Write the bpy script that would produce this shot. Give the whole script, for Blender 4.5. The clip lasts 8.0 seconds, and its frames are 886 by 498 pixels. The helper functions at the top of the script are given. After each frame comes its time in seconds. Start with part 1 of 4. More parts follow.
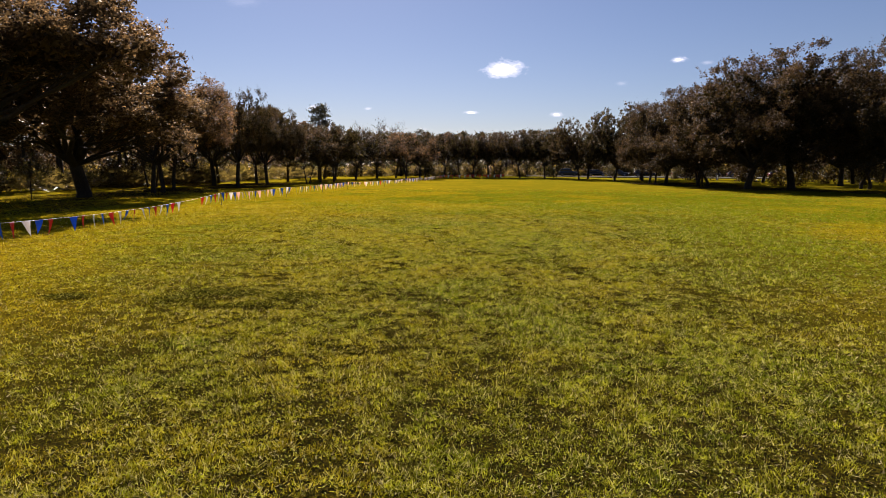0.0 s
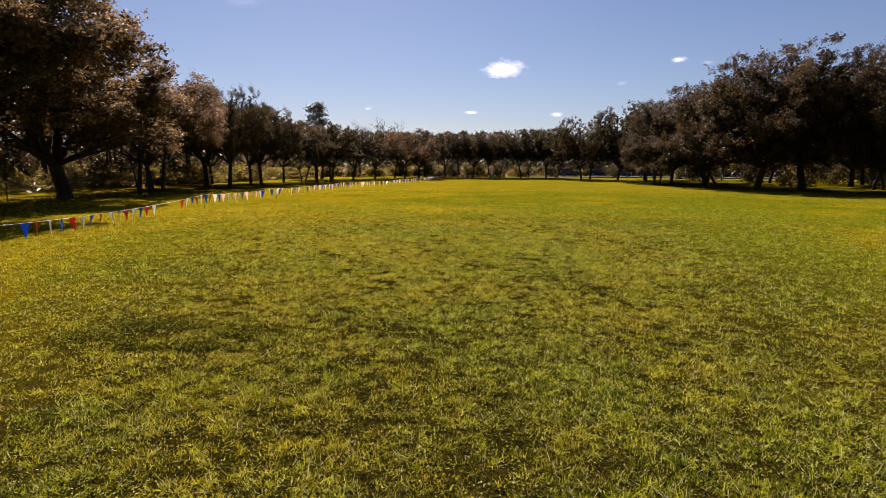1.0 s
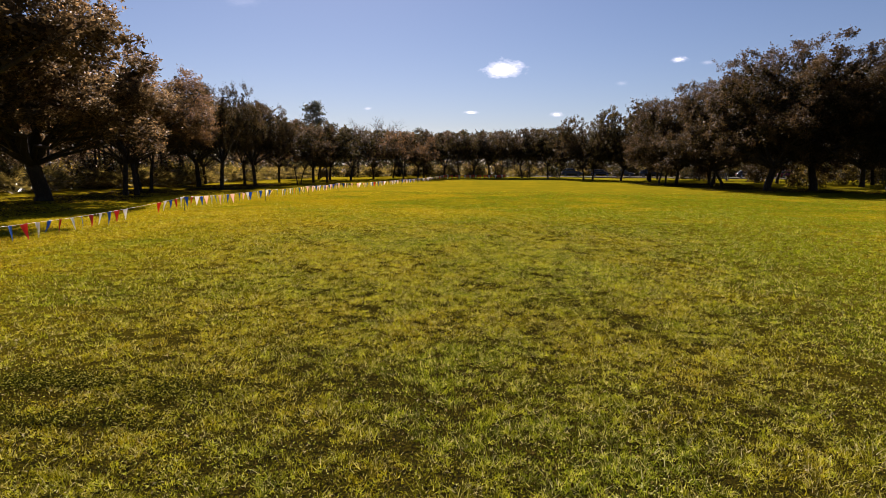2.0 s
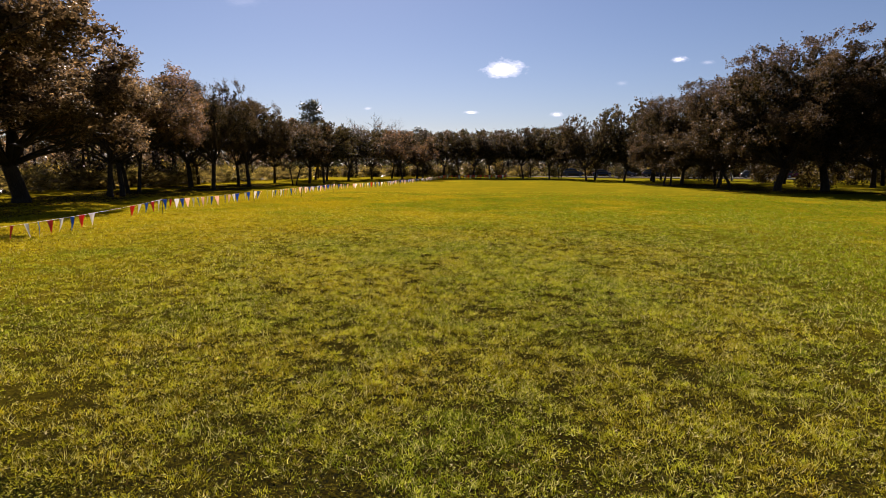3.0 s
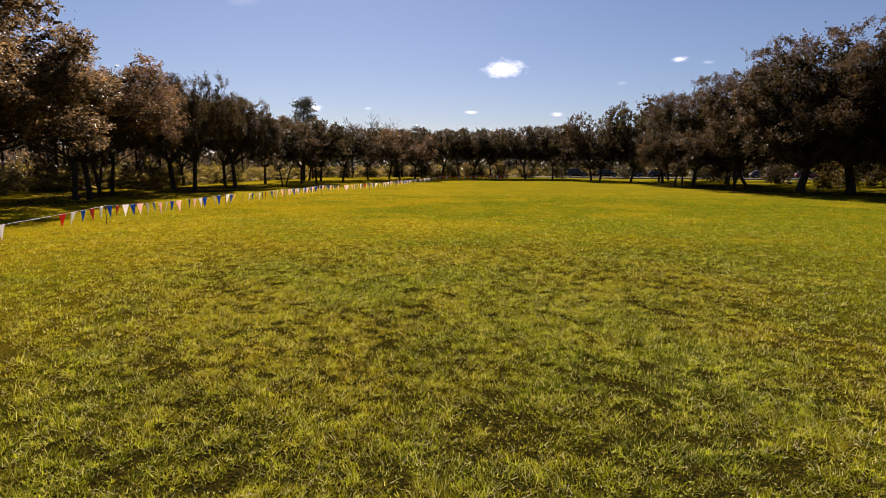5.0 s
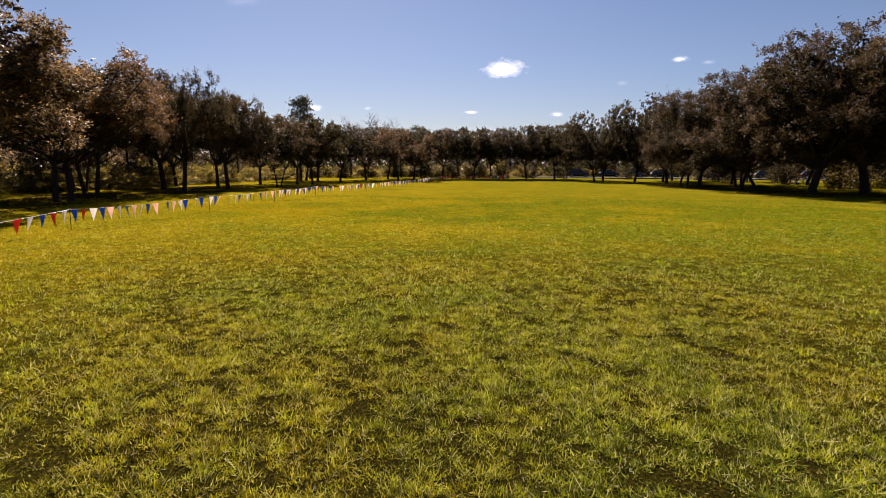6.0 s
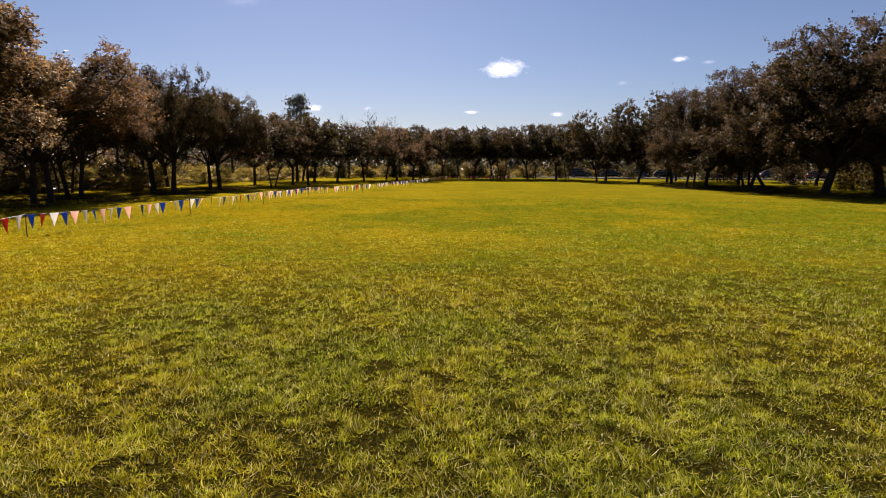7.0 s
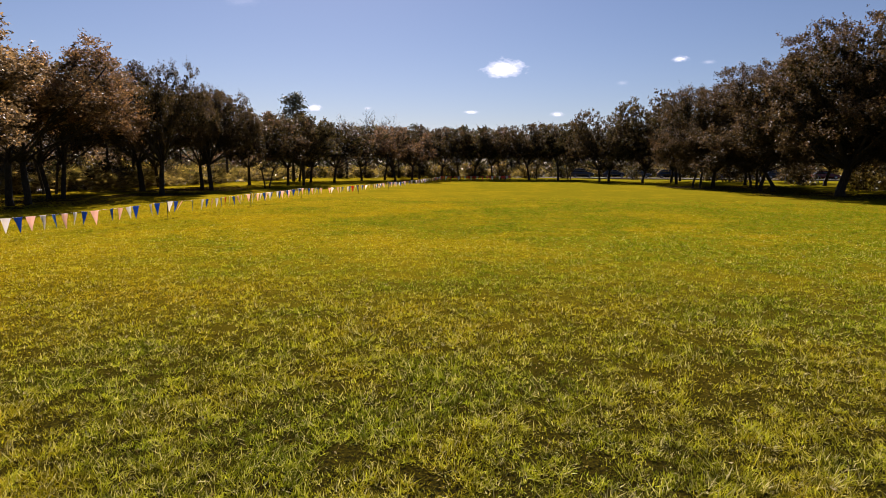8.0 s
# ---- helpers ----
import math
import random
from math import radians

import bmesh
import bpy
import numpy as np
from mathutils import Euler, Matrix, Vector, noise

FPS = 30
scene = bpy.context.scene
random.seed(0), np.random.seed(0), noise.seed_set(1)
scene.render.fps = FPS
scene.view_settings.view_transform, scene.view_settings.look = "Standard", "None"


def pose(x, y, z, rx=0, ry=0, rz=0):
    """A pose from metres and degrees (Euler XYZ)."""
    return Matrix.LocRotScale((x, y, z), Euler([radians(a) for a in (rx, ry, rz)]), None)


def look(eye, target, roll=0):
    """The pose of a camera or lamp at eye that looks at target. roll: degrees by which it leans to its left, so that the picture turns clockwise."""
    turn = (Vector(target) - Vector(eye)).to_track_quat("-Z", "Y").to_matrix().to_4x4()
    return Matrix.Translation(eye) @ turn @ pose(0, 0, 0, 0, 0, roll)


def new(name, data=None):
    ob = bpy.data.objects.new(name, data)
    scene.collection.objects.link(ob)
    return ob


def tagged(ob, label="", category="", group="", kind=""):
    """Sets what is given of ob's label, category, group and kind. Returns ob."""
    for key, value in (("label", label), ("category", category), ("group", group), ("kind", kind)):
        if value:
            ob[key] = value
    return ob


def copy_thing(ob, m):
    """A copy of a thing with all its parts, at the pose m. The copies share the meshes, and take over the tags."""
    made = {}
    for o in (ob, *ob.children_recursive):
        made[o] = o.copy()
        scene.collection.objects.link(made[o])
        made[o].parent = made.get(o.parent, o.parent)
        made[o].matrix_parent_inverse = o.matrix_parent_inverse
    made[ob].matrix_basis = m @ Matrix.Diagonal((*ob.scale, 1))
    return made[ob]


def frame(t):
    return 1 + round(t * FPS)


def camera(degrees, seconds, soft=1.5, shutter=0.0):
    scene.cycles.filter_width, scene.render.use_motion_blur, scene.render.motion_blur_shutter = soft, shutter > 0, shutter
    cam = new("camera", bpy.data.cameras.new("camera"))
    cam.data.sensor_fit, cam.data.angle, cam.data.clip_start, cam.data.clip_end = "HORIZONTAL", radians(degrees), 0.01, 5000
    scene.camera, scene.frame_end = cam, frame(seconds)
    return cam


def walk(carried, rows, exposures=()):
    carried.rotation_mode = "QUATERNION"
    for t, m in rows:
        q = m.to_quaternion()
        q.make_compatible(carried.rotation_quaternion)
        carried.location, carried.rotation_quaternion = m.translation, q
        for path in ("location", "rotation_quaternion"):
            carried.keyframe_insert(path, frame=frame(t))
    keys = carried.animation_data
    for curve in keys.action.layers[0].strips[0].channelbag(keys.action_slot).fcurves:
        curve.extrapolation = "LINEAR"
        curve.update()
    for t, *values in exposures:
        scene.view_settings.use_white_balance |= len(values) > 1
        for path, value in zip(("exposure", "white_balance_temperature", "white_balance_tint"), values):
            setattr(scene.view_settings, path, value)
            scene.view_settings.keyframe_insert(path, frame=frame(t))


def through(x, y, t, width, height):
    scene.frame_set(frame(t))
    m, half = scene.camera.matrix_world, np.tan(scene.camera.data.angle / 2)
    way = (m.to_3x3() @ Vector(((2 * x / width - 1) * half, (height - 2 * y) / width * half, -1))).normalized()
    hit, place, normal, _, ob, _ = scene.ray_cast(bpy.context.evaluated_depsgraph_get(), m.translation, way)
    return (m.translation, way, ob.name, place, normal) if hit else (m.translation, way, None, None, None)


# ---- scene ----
cam = camera(73.7, 8.0, soft=0.8)
METRES, EYE = 15.7, 2.2
ROWS = [
    (0.0, 0.0), (0.5, 0.0657), (1.0, 0.131), (1.5, 0.1964), (3.0, 0.3843), (3.5, 0.4473), (4.0, 0.51),
    (4.5, 0.5725), (6.0, 0.7543), (6.5, 0.8157), (7.0, 0.8769), (7.5, 0.9384), (8.0, 0.9997),
]
STOPS, KELVIN, TINT = 1.78, 6250, 27
walk(cam, [(t, pose(0, METRES * y, EYE, 90 - 8.0, -0.2, 1.97)) for t, y in ROWS], [(0, STOPS, KELVIN, TINT), (8, STOPS, KELVIN, TINT)])

# ---- sky and sun: clear winter day, sun ahead and to the left ----
SUN_HEIGHT, SUN_LEFT = 38.0, 13.0
world = bpy.data.worlds.new("sky")
scene.world = world
world.use_nodes = True
wn = world.node_tree
wn.nodes.clear()
sky = wn.nodes.new("ShaderNodeTexSky")
sky.sky_type = "NISHITA"
sky.sun_disc = False
sky.sun_elevation = radians(SUN_HEIGHT)
sky.sun_rotation = radians(-SUN_LEFT)
sky.air_density, sky.dust_density, sky.ozone_density = 1.0, 0.29, 3.3
wb = wn.nodes.new("ShaderNodeBackground")
wb.inputs["Strength"].default_value = 0.0200
wo = wn.nodes.new("ShaderNodeOutputWorld")
wn.links.new(sky.outputs[0], wb.inputs["Color"])
wn.links.new(wb.outputs[0], wo.inputs["Surface"])

sun = new("sun", bpy.data.lights.new("sun", "SUN"))
sun.data.energy, sun.data.angle, sun.data.color = 5.0, radians(0.5), (1.0, 0.91, 0.74)
sa, se = radians(SUN_LEFT), radians(SUN_HEIGHT)
to_sun = Vector((-math.sin(sa) * math.cos(se), math.cos(sa) * math.cos(se), math.sin(se)))
sun.matrix_world = look(to_sun * 300, (0, 0, 0))


# ---- materials ----
class Nodes:
    """Short hand for a node material."""

    def __init__(self, name):
        self.mat = bpy.data.materials.new(name)
        self.mat.use_nodes = True
        self.tree = self.mat.node_tree
        self.tree.nodes.clear()
        self.out = self.tree.nodes.new("ShaderNodeOutputMaterial")

    def add(self, kind, values=None, **props):
        n = self.tree.nodes.new(kind)
        for k, v in props.items():
            setattr(n, k, v)
        for k, v in (values or {}).items():
            if isinstance(v, bpy.types.NodeSocket):
                self.tree.links.new(v, n.inputs[k])
            else:
                n.inputs[k].default_value = v
        return n

    def place(self):
        return self.add("ShaderNodeTexCoord").outputs["Object"]

    def noise(self, size, detail=3.0, rough=0.55, at=None, shift=0.0):
        """Noise whose blotches are about size metres across."""
        at = at or self.place()
        if shift:
            at = self.add("ShaderNodeVectorMath", {0: at, 1: (shift, shift * 0.7, shift * 0.3)}, operation="ADD").outputs[0]
        return self.add("ShaderNodeTexNoise", {"Vector": at, "Scale": 1.0 / size, "Detail": detail, "Roughness": rough}).outputs["Fac"]

    def ramp(self, fac, *stops):
        r = self.add("ShaderNodeValToRGB", {"Fac": fac})
        els = r.color_ramp.elements
        while len(els) < len(stops):
            els.new(0.5)
        for e, (p, c) in zip(els, stops):
            e.position = p
            e.color = (*c, 1) if isinstance(c, tuple) else (c, c, c, 1)
        return r.outputs["Color"]

    def mix(self, fac, a, b, blend="MIX"):
        m = self.add("ShaderNodeMix", data_type="RGBA", blend_type=blend, clamp_factor=False)
        for k, v in ((0, fac), (6, a), (7, b)):
            if isinstance(v, bpy.types.NodeSocket):
                self.tree.links.new(v, m.inputs[k])
            else:
                m.inputs[k].default_value = (*v, 1) if isinstance(v, tuple) else v
        return m.outputs[2]

    def island(self):
        return self.add("ShaderNodeNewGeometry").outputs["Random Per Island"]

    def object_random(self):
        return self.add("ShaderNodeObjectInfo").outputs["Random"]

    def bump(self, height, strength=0.5, distance=0.02):
        return self.add("ShaderNodeBump", {"Height": height, "Strength": strength, "Distance": distance}).outputs[0]

    def principled(self, color, rough=0.6, metal=0.0, normal=None, spec=0.5):
        v = {"Base Color": color if isinstance(color, bpy.types.NodeSocket) else (*color, 1), "Roughness": rough, "Metallic": metal,
             "Specular IOR Level": spec}
        if normal:
            v["Normal"] = normal
        return self.add("ShaderNodeBsdfPrincipled", v).outputs[0]

    def end(self, shader):
        self.tree.links.new(shader, self.out.inputs["Surface"])
        return self.mat

    def matt_leaf(self, color, through, share):
        """A dull thin leaf, such as grass."""
        d = self.add("ShaderNodeBsdfDiffuse", {"Color": color}).outputs[0]
        t = self.add("ShaderNodeBsdfTranslucent", {"Color": through}).outputs[0]
        return self.end(self.add("ShaderNodeMixShader", {0: share, 1: d, 2: t}).outputs[0])

    def leafy(self, color, through, share, rough=0.45, spec=0.5):
        """A thin leaf: light comes off it and through it."""
        p = self.principled(color, rough, spec=spec)
        t = self.add("ShaderNodeBsdfTranslucent", {"Color": through}).outputs[0]
        return self.end(self.add("ShaderNodeMixShader", {0: share, 1: p, 2: t}).outputs[0])


def lawn_tone(n, dry, mid, green):
    """The colour of the lawn from place to place: dry patches, mid, lush."""
    at = n.place()
    broad = n.noise(5.5, 4.0, 0.6, at)
    fine = n.noise(0.9, 3.0, 0.6, at, 17.0)
    both = n.add("ShaderNodeMath", {0: broad, 1: n.add("ShaderNodeMath", {0: fine, 1: 0.48}, operation="MULTIPLY").outputs[0]}, operation="ADD").outputs[0]
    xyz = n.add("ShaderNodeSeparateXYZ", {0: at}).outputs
    # golden left to green right; the colour also brightens left and darkens right
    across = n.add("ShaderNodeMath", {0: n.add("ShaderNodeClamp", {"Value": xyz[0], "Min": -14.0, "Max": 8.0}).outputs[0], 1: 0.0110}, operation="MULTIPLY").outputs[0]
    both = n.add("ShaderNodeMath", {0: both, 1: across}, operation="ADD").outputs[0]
    return n.ramp(both, (0.53, dry), (0.68, mid), (0.83, green))


def make_ground():
    n = Nodes("lawn_ground")
    at = n.place()
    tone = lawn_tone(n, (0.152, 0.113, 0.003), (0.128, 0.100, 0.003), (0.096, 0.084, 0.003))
    fleck = n.noise(0.30, 4.0, 0.7, at, 23.0)
    tone = n.mix(n.ramp(fleck, (0.34, 0.50), (0.50, 0.0)), tone, (0.051, 0.046, 0.003))
    pale = n.noise(0.75, 3.0, 0.6, at, 71.0)
    tone = n.mix(n.ramp(pale, (0.52, 0.0), (0.72, 0.40)), tone, (0.173, 0.138, 0.005))
    # soil and dead grass, darkened for the shade between blades of the middle strip
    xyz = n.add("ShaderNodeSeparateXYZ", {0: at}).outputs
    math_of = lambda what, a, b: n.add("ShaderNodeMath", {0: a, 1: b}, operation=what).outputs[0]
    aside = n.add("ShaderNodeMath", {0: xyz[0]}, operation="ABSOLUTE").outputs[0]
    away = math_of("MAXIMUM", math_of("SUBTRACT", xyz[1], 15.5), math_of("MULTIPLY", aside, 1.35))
    # the darkened strip begins ahead and widens with the way
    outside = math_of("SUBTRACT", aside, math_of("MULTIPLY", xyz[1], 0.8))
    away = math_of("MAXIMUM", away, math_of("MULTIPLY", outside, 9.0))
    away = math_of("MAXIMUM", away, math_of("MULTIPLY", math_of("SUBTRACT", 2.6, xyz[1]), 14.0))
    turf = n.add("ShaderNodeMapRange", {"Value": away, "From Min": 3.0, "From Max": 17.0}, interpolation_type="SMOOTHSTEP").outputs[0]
    shaded_soil = n.ramp(n.noise(0.030, 4.0, 0.7, at, 40.0), (0.39, (0.004, 0.004, 0.002)), (0.57, (0.022, 0.018, 0.002)), (0.76, (0.090, 0.070, 0.009)))
    tone = n.mix(turf, shaded_soil, tone)
    h = n.noise(0.05, 4.0, 0.7, at, 9.0)
    b = n.bump(h, 0.9, 0.04)
    return n.end(n.add("ShaderNodeBsdfDiffuse", {"Color": tone, "Normal": b}).outputs[0])


def make_blade(name="grass_blade", mixed=1.0, level=1.0):
    """mixed: how unlike the single blades are."""
    n = Nodes(name)
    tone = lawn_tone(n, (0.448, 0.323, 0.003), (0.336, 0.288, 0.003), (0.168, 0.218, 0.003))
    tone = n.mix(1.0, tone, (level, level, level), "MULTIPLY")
    r = n.island()
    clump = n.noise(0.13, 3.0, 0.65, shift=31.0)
    # near-black clumps put the shade between tufts into the blade colour
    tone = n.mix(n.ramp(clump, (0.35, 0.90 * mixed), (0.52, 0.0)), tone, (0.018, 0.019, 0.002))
    tone = n.mix(n.ramp(clump, (0.51, 0.0), (0.63, 0.85 * mixed)), tone, (0.500, 0.530, 0.034))
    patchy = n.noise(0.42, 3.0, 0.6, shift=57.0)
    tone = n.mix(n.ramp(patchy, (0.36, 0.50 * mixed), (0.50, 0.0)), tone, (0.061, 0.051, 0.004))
    tone = n.mix(n.ramp(patchy, (0.54, 0.0), (0.70, 0.45 * mixed)), tone, (0.490, 0.460, 0.045))
    # pale straw blades, which also take the place of glints
    tone = n.mix(n.ramp(r, (0.0, 0.0), (0.80, 0.05 * mixed), (0.90, 0.8 * mixed), (1.0, mixed)), tone, (0.585, 0.525, 0.290))
    # the darkest blades carry the shade inside the tufts
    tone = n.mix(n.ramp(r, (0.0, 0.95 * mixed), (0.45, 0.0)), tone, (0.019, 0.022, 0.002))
    through = n.mix(1.0, tone, (1.0, 1.0, 0.3), "MULTIPLY")
    return n.matt_leaf(tone, through, 0.36)


def make_weed(name, *tones):
    n = Nodes(name)
    tone = n.ramp(n.island(), *tones)
    return n.matt_leaf(tone, n.mix(1.0, tone, (1.0, 1.0, 0.4), "MULTIPLY"), 0.35)


def make_leaf(name, dark, mid, bright, share=0.3, rough=0.5, spec=0.25, glow=(1.5, 1.4, 1.2)):
    n = Nodes(name)
    r = n.island()
    tone = n.ramp(r, (0.0, dark), (0.70, mid), (0.86, tuple(0.5 * (a + b) for a, b in zip(mid, bright))), (1.0, bright))
    who = n.object_random()
    tone = n.mix(n.ramp(who, (0.0, 0.0), (1.0, 0.22)), tone, (0.070, 0.045, 0.022))
    patch = n.noise(1.6, 2.0)
    tone = n.mix(n.ramp(patch, (0.48, 0.0), (0.75, 0.45)), tone, bright)
    return n.leafy(tone, n.mix(1.0, tone, glow, "MULTIPLY"), share, rough, spec)


def make_bark():
    n = Nodes("bark")
    at = n.add("ShaderNodeMapping", {"Vector": n.place(), "Scale": (1, 1, 0.22)}).outputs[0]
    f = n.noise(0.06, 5.0, 0.65, at)
    tone = n.ramp(f, (0.3, (0.010, 0.008, 0.006)), (0.55, (0.028, 0.021, 0.015)), (0.8, (0.060, 0.046, 0.034)))
    tone = n.mix(n.ramp(n.noise(0.7, 2.0), (0.5, 0.0), (0.75, 0.6)), tone, (0.040, 0.038, 0.024))
    return n.end(n.principled(tone, 0.9, normal=n.bump(f, 0.8, 0.03), spec=0.2))


def make_plain(name, color, rough=0.5, metal=0.0, grain=0.05, spec=0.5):
    n = Nodes(name)
    f = n.noise(grain, 3.0)
    dirt = n.noise(grain * 9, 3.0, shift=3.0)
    d = tuple(c * 0.72 for c in color)
    tone = n.mix(n.ramp(f, (0.35, 0.0), (0.65, 0.5)), color, d)
    tone = n.mix(n.ramp(dirt, (0.55, 0.0), (0.8, 0.45)), tone, d)
    return n.end(n.principled(tone, rough, metal, n.bump(f, 0.15, 0.005), spec))


def make_cloth(name, color, share=0.4):
    n = Nodes(name)
    weave = n.noise(0.02, 3.0)
    stain = n.noise(0.2, 3.0, shift=2.0)
    tone = n.mix(n.ramp(weave, (0.4, 0.0), (0.7, 0.25)), color, tuple(c * 0.7 for c in color))
    tone = n.mix(n.ramp(stain, (0.5, 0.0), (0.8, 0.3)), tone, tuple(0.5 * c + 0.08 for c in color))
    return n.leafy(tone, tone, share, 0.45, 0.4)


def make_asphalt():
    n = Nodes("asphalt")
    f = n.noise(0.03, 4.0)
    s = n.noise(3.0, 4.0, shift=4.0)
    tone = n.ramp(f, (0.3, (0.035, 0.032, 0.026)), (0.7, (0.077, 0.068, 0.055)))
    tone = n.mix(n.ramp(s, (0.45, 0.0), (0.7, 0.5)), tone, (0.032, 0.029, 0.025))
    return n.end(n.principled(tone, 1.0, normal=n.bump(f, 0.5, 0.01), spec=0.08))


def make_litter():
    n = Nodes("leaf_litter")
    r = n.island()
    # browns kept dark so that the litter deepens the shade under the oaks
    tone = n.ramp(r, (0.0, (0.013, 0.009, 0.005)), (0.6, (0.038, 0.026, 0.013)), (1.0, (0.102, 0.070, 0.035)))
    return n.end(n.principled(tone, 1.0, spec=0.0))


def make_thatch():
    n = Nodes("dead_thatch")
    tone = n.ramp(n.island(), (0.0, (0.008, 0.005, 0.002)), (0.62, (0.051, 0.035, 0.008)), (0.88, (0.166, 0.122, 0.032)), (1.0, (0.448, 0.384, 0.218)))
    return n.matt_leaf(tone, tone, 0.3)


def make_cloud():
    """Soft white vapour that thins out from the middle of the puff."""
    n = Nodes("cloud_vapour")
    at = n.place()
    xyz = n.add("ShaderNodeSeparateXYZ", {0: at}).outputs
    low = n.add("ShaderNodeMath", {0: n.add("ShaderNodeMath", {0: xyz[1], 1: 0.12}, operation="ADD").outputs[0], 1: 0.0}, operation="MINIMUM").outputs[0]
    flat = n.add("ShaderNodeMath", {0: low, 1: 1.1, 2: xyz[1]}, operation="MULTIPLY_ADD").outputs[0]
    shape = n.add("ShaderNodeCombineXYZ", {0: xyz[0], 1: flat, 2: xyz[2]}).outputs[0]
    puff = n.add("ShaderNodeTexNoise", {"Vector": at, "Scale": 2.6, "Detail": 5.0, "Roughness": 0.6}).outputs["Color"]
    warp = n.mix(1.15, shape, n.add("ShaderNodeVectorMath", {0: puff, 1: (0.5, 0.5, 0.5)}, operation="SUBTRACT").outputs[0], "ADD")
    d = n.add("ShaderNodeVectorMath", {0: warp}, operation="LENGTH").outputs["Value"]
    a = n.ramp(d, (0.05, 1.0), (0.30, 0.78), (0.50, 0.30), (0.80, 0.0))
    # emission stands in for sunlight on the vapour
    glow = n.add("ShaderNodeEmission", {"Color": (1.0, 0.98, 0.97, 1), "Strength": 0.58}).outputs[0]
    thin = n.add("ShaderNodeAttribute", attribute_name="density", attribute_type="OBJECT").outputs["Fac"]
    a = n.add("ShaderNodeMath", {0: a, 1: thin}, operation="MULTIPLY").outputs[0]
    clear = n.add("ShaderNodeBsdfTransparent").outputs[0]
    return n.end(n.add("ShaderNodeMixShader", {0: a, 1: clear, 2: glow}).outputs[0])


GROUND, BLADE, FAR_BLADE, BARK, SHADE_LITTER = make_ground(), make_blade(level=0.90), make_blade("far_grass_blade", 0.22, 0.74), make_bark(), make_litter()
CLOVER = make_weed("clover_leaf", (0.0, (0.005, 0.007, 0.002)), (0.60, (0.022, 0.024, 0.003)), (0.86, (0.166, 0.160, 0.009)), (1.0, (0.422, 0.384, 0.115)))
WEED = make_weed("weed_leaf", (0.0, (0.009, 0.012, 0.002)), (0.40, (0.048, 0.051, 0.003)), (0.74, (0.235, 0.255, 0.016)), (1.0, (0.400, 0.400, 0.150)))
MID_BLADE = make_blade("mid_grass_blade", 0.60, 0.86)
OAK_LEAF = make_leaf("oak_leaf", (0.011, 0.013, 0.003), (0.032, 0.030, 0.009), (0.095, 0.068, 0.021), 0.46, 0.5, 0.10)
OAK_BROWN = make_leaf("oak_leaf_russet", (0.030, 0.021, 0.009), (0.090, 0.053, 0.020), (0.185, 0.106, 0.041), 0.46, 0.5, 0.10)
OAK_DARK = make_leaf("oak_leaf_dark", (0.005, 0.006, 0.002), (0.015, 0.014, 0.005), (0.080, 0.050, 0.019), 0.42, 0.5, 0.12)
OAK_DUSKY = make_leaf("oak_leaf_dusky", (0.011, 0.010, 0.003), (0.027, 0.022, 0.008), (0.084, 0.054, 0.021), 0.42, 0.5, 0.10)
OAK_BRONZE = make_leaf("oak_leaf_bronze", (0.009, 0.008, 0.003), (0.026, 0.020, 0.008), (0.098, 0.060, 0.025), 0.42, 0.5, 0.10)
OAK_TAWNY = make_leaf("oak_leaf_tawny", (0.028, 0.021, 0.010), (0.094, 0.065, 0.031), (0.215, 0.138, 0.062), 0.50, 0.5, 0.12)
# inner leaves: shade is put into the colour, lifted again for tawny crowns
TAWNY_INNER_LIFTED = make_leaf("oak_leaf_inner_tawny_lifted", (0.022, 0.017, 0.009), (0.062, 0.044, 0.022), (0.120, 0.080, 0.038), 0.30, 0.8, 0.04)
OAK_INNER_SHADED = make_leaf("oak_leaf_inner_shaded", (0.005, 0.006, 0.002), (0.016, 0.014, 0.005), (0.045, 0.030, 0.011), 0.30, 0.8, 0.04)
PINE_LEAF = make_leaf("pine_needles", (0.016, 0.022, 0.010), (0.042, 0.048, 0.020), (0.080, 0.075, 0.035), 0.2)
SHRUB_LEAF = make_leaf("shrub_leaf", (0.019, 0.017, 0.003), (0.062, 0.048, 0.008), (0.198, 0.143, 0.025), 0.58, 0.45, 0.3)
PALM_LEAF = make_leaf("palmetto_frond", (0.026, 0.026, 0.005), (0.078, 0.062, 0.012), (0.218, 0.166, 0.047), 0.5, 0.30, 0.6)
THICKET_LEAF = make_leaf("thicket_leaf", (0.026, 0.020, 0.011), (0.062, 0.045, 0.025), (0.156, 0.104, 0.057), 0.55, 0.6, 0.1)
RED, WHITE, BLUE = make_cloth("red_vinyl", (0.560, 0.060, 0.045), 0.55), make_cloth("white_vinyl", (0.748, 0.722, 0.697), 0.62), make_cloth("blue_vinyl", (0.017, 0.128, 0.493), 0.5)
FADED = make_cloth("faded_red_vinyl", (0.84, 0.62, 0.54), 0.62)
CORD, STEEL = make_plain("white_cord", (0.78, 0.76, 0.72), 0.6), make_plain("dark_steel", (0.05, 0.05, 0.05), 0.5, 0.6)
ASPHALT, CLOUD, THATCH = make_asphalt(), make_cloud(), make_thatch()
POST_WHITE = make_plain("white_post_paint", (0.75, 0.75, 0.72), 0.5)
RUBBER, GLASS = make_plain("rubber", (0.02, 0.02, 0.02), 0.8), make_plain("dark_glass", (0.02, 0.025, 0.03), 0.06, spec=0.8)
CHROME = make_plain("bright_metal", (0.6, 0.6, 0.6), 0.25, 1.0)
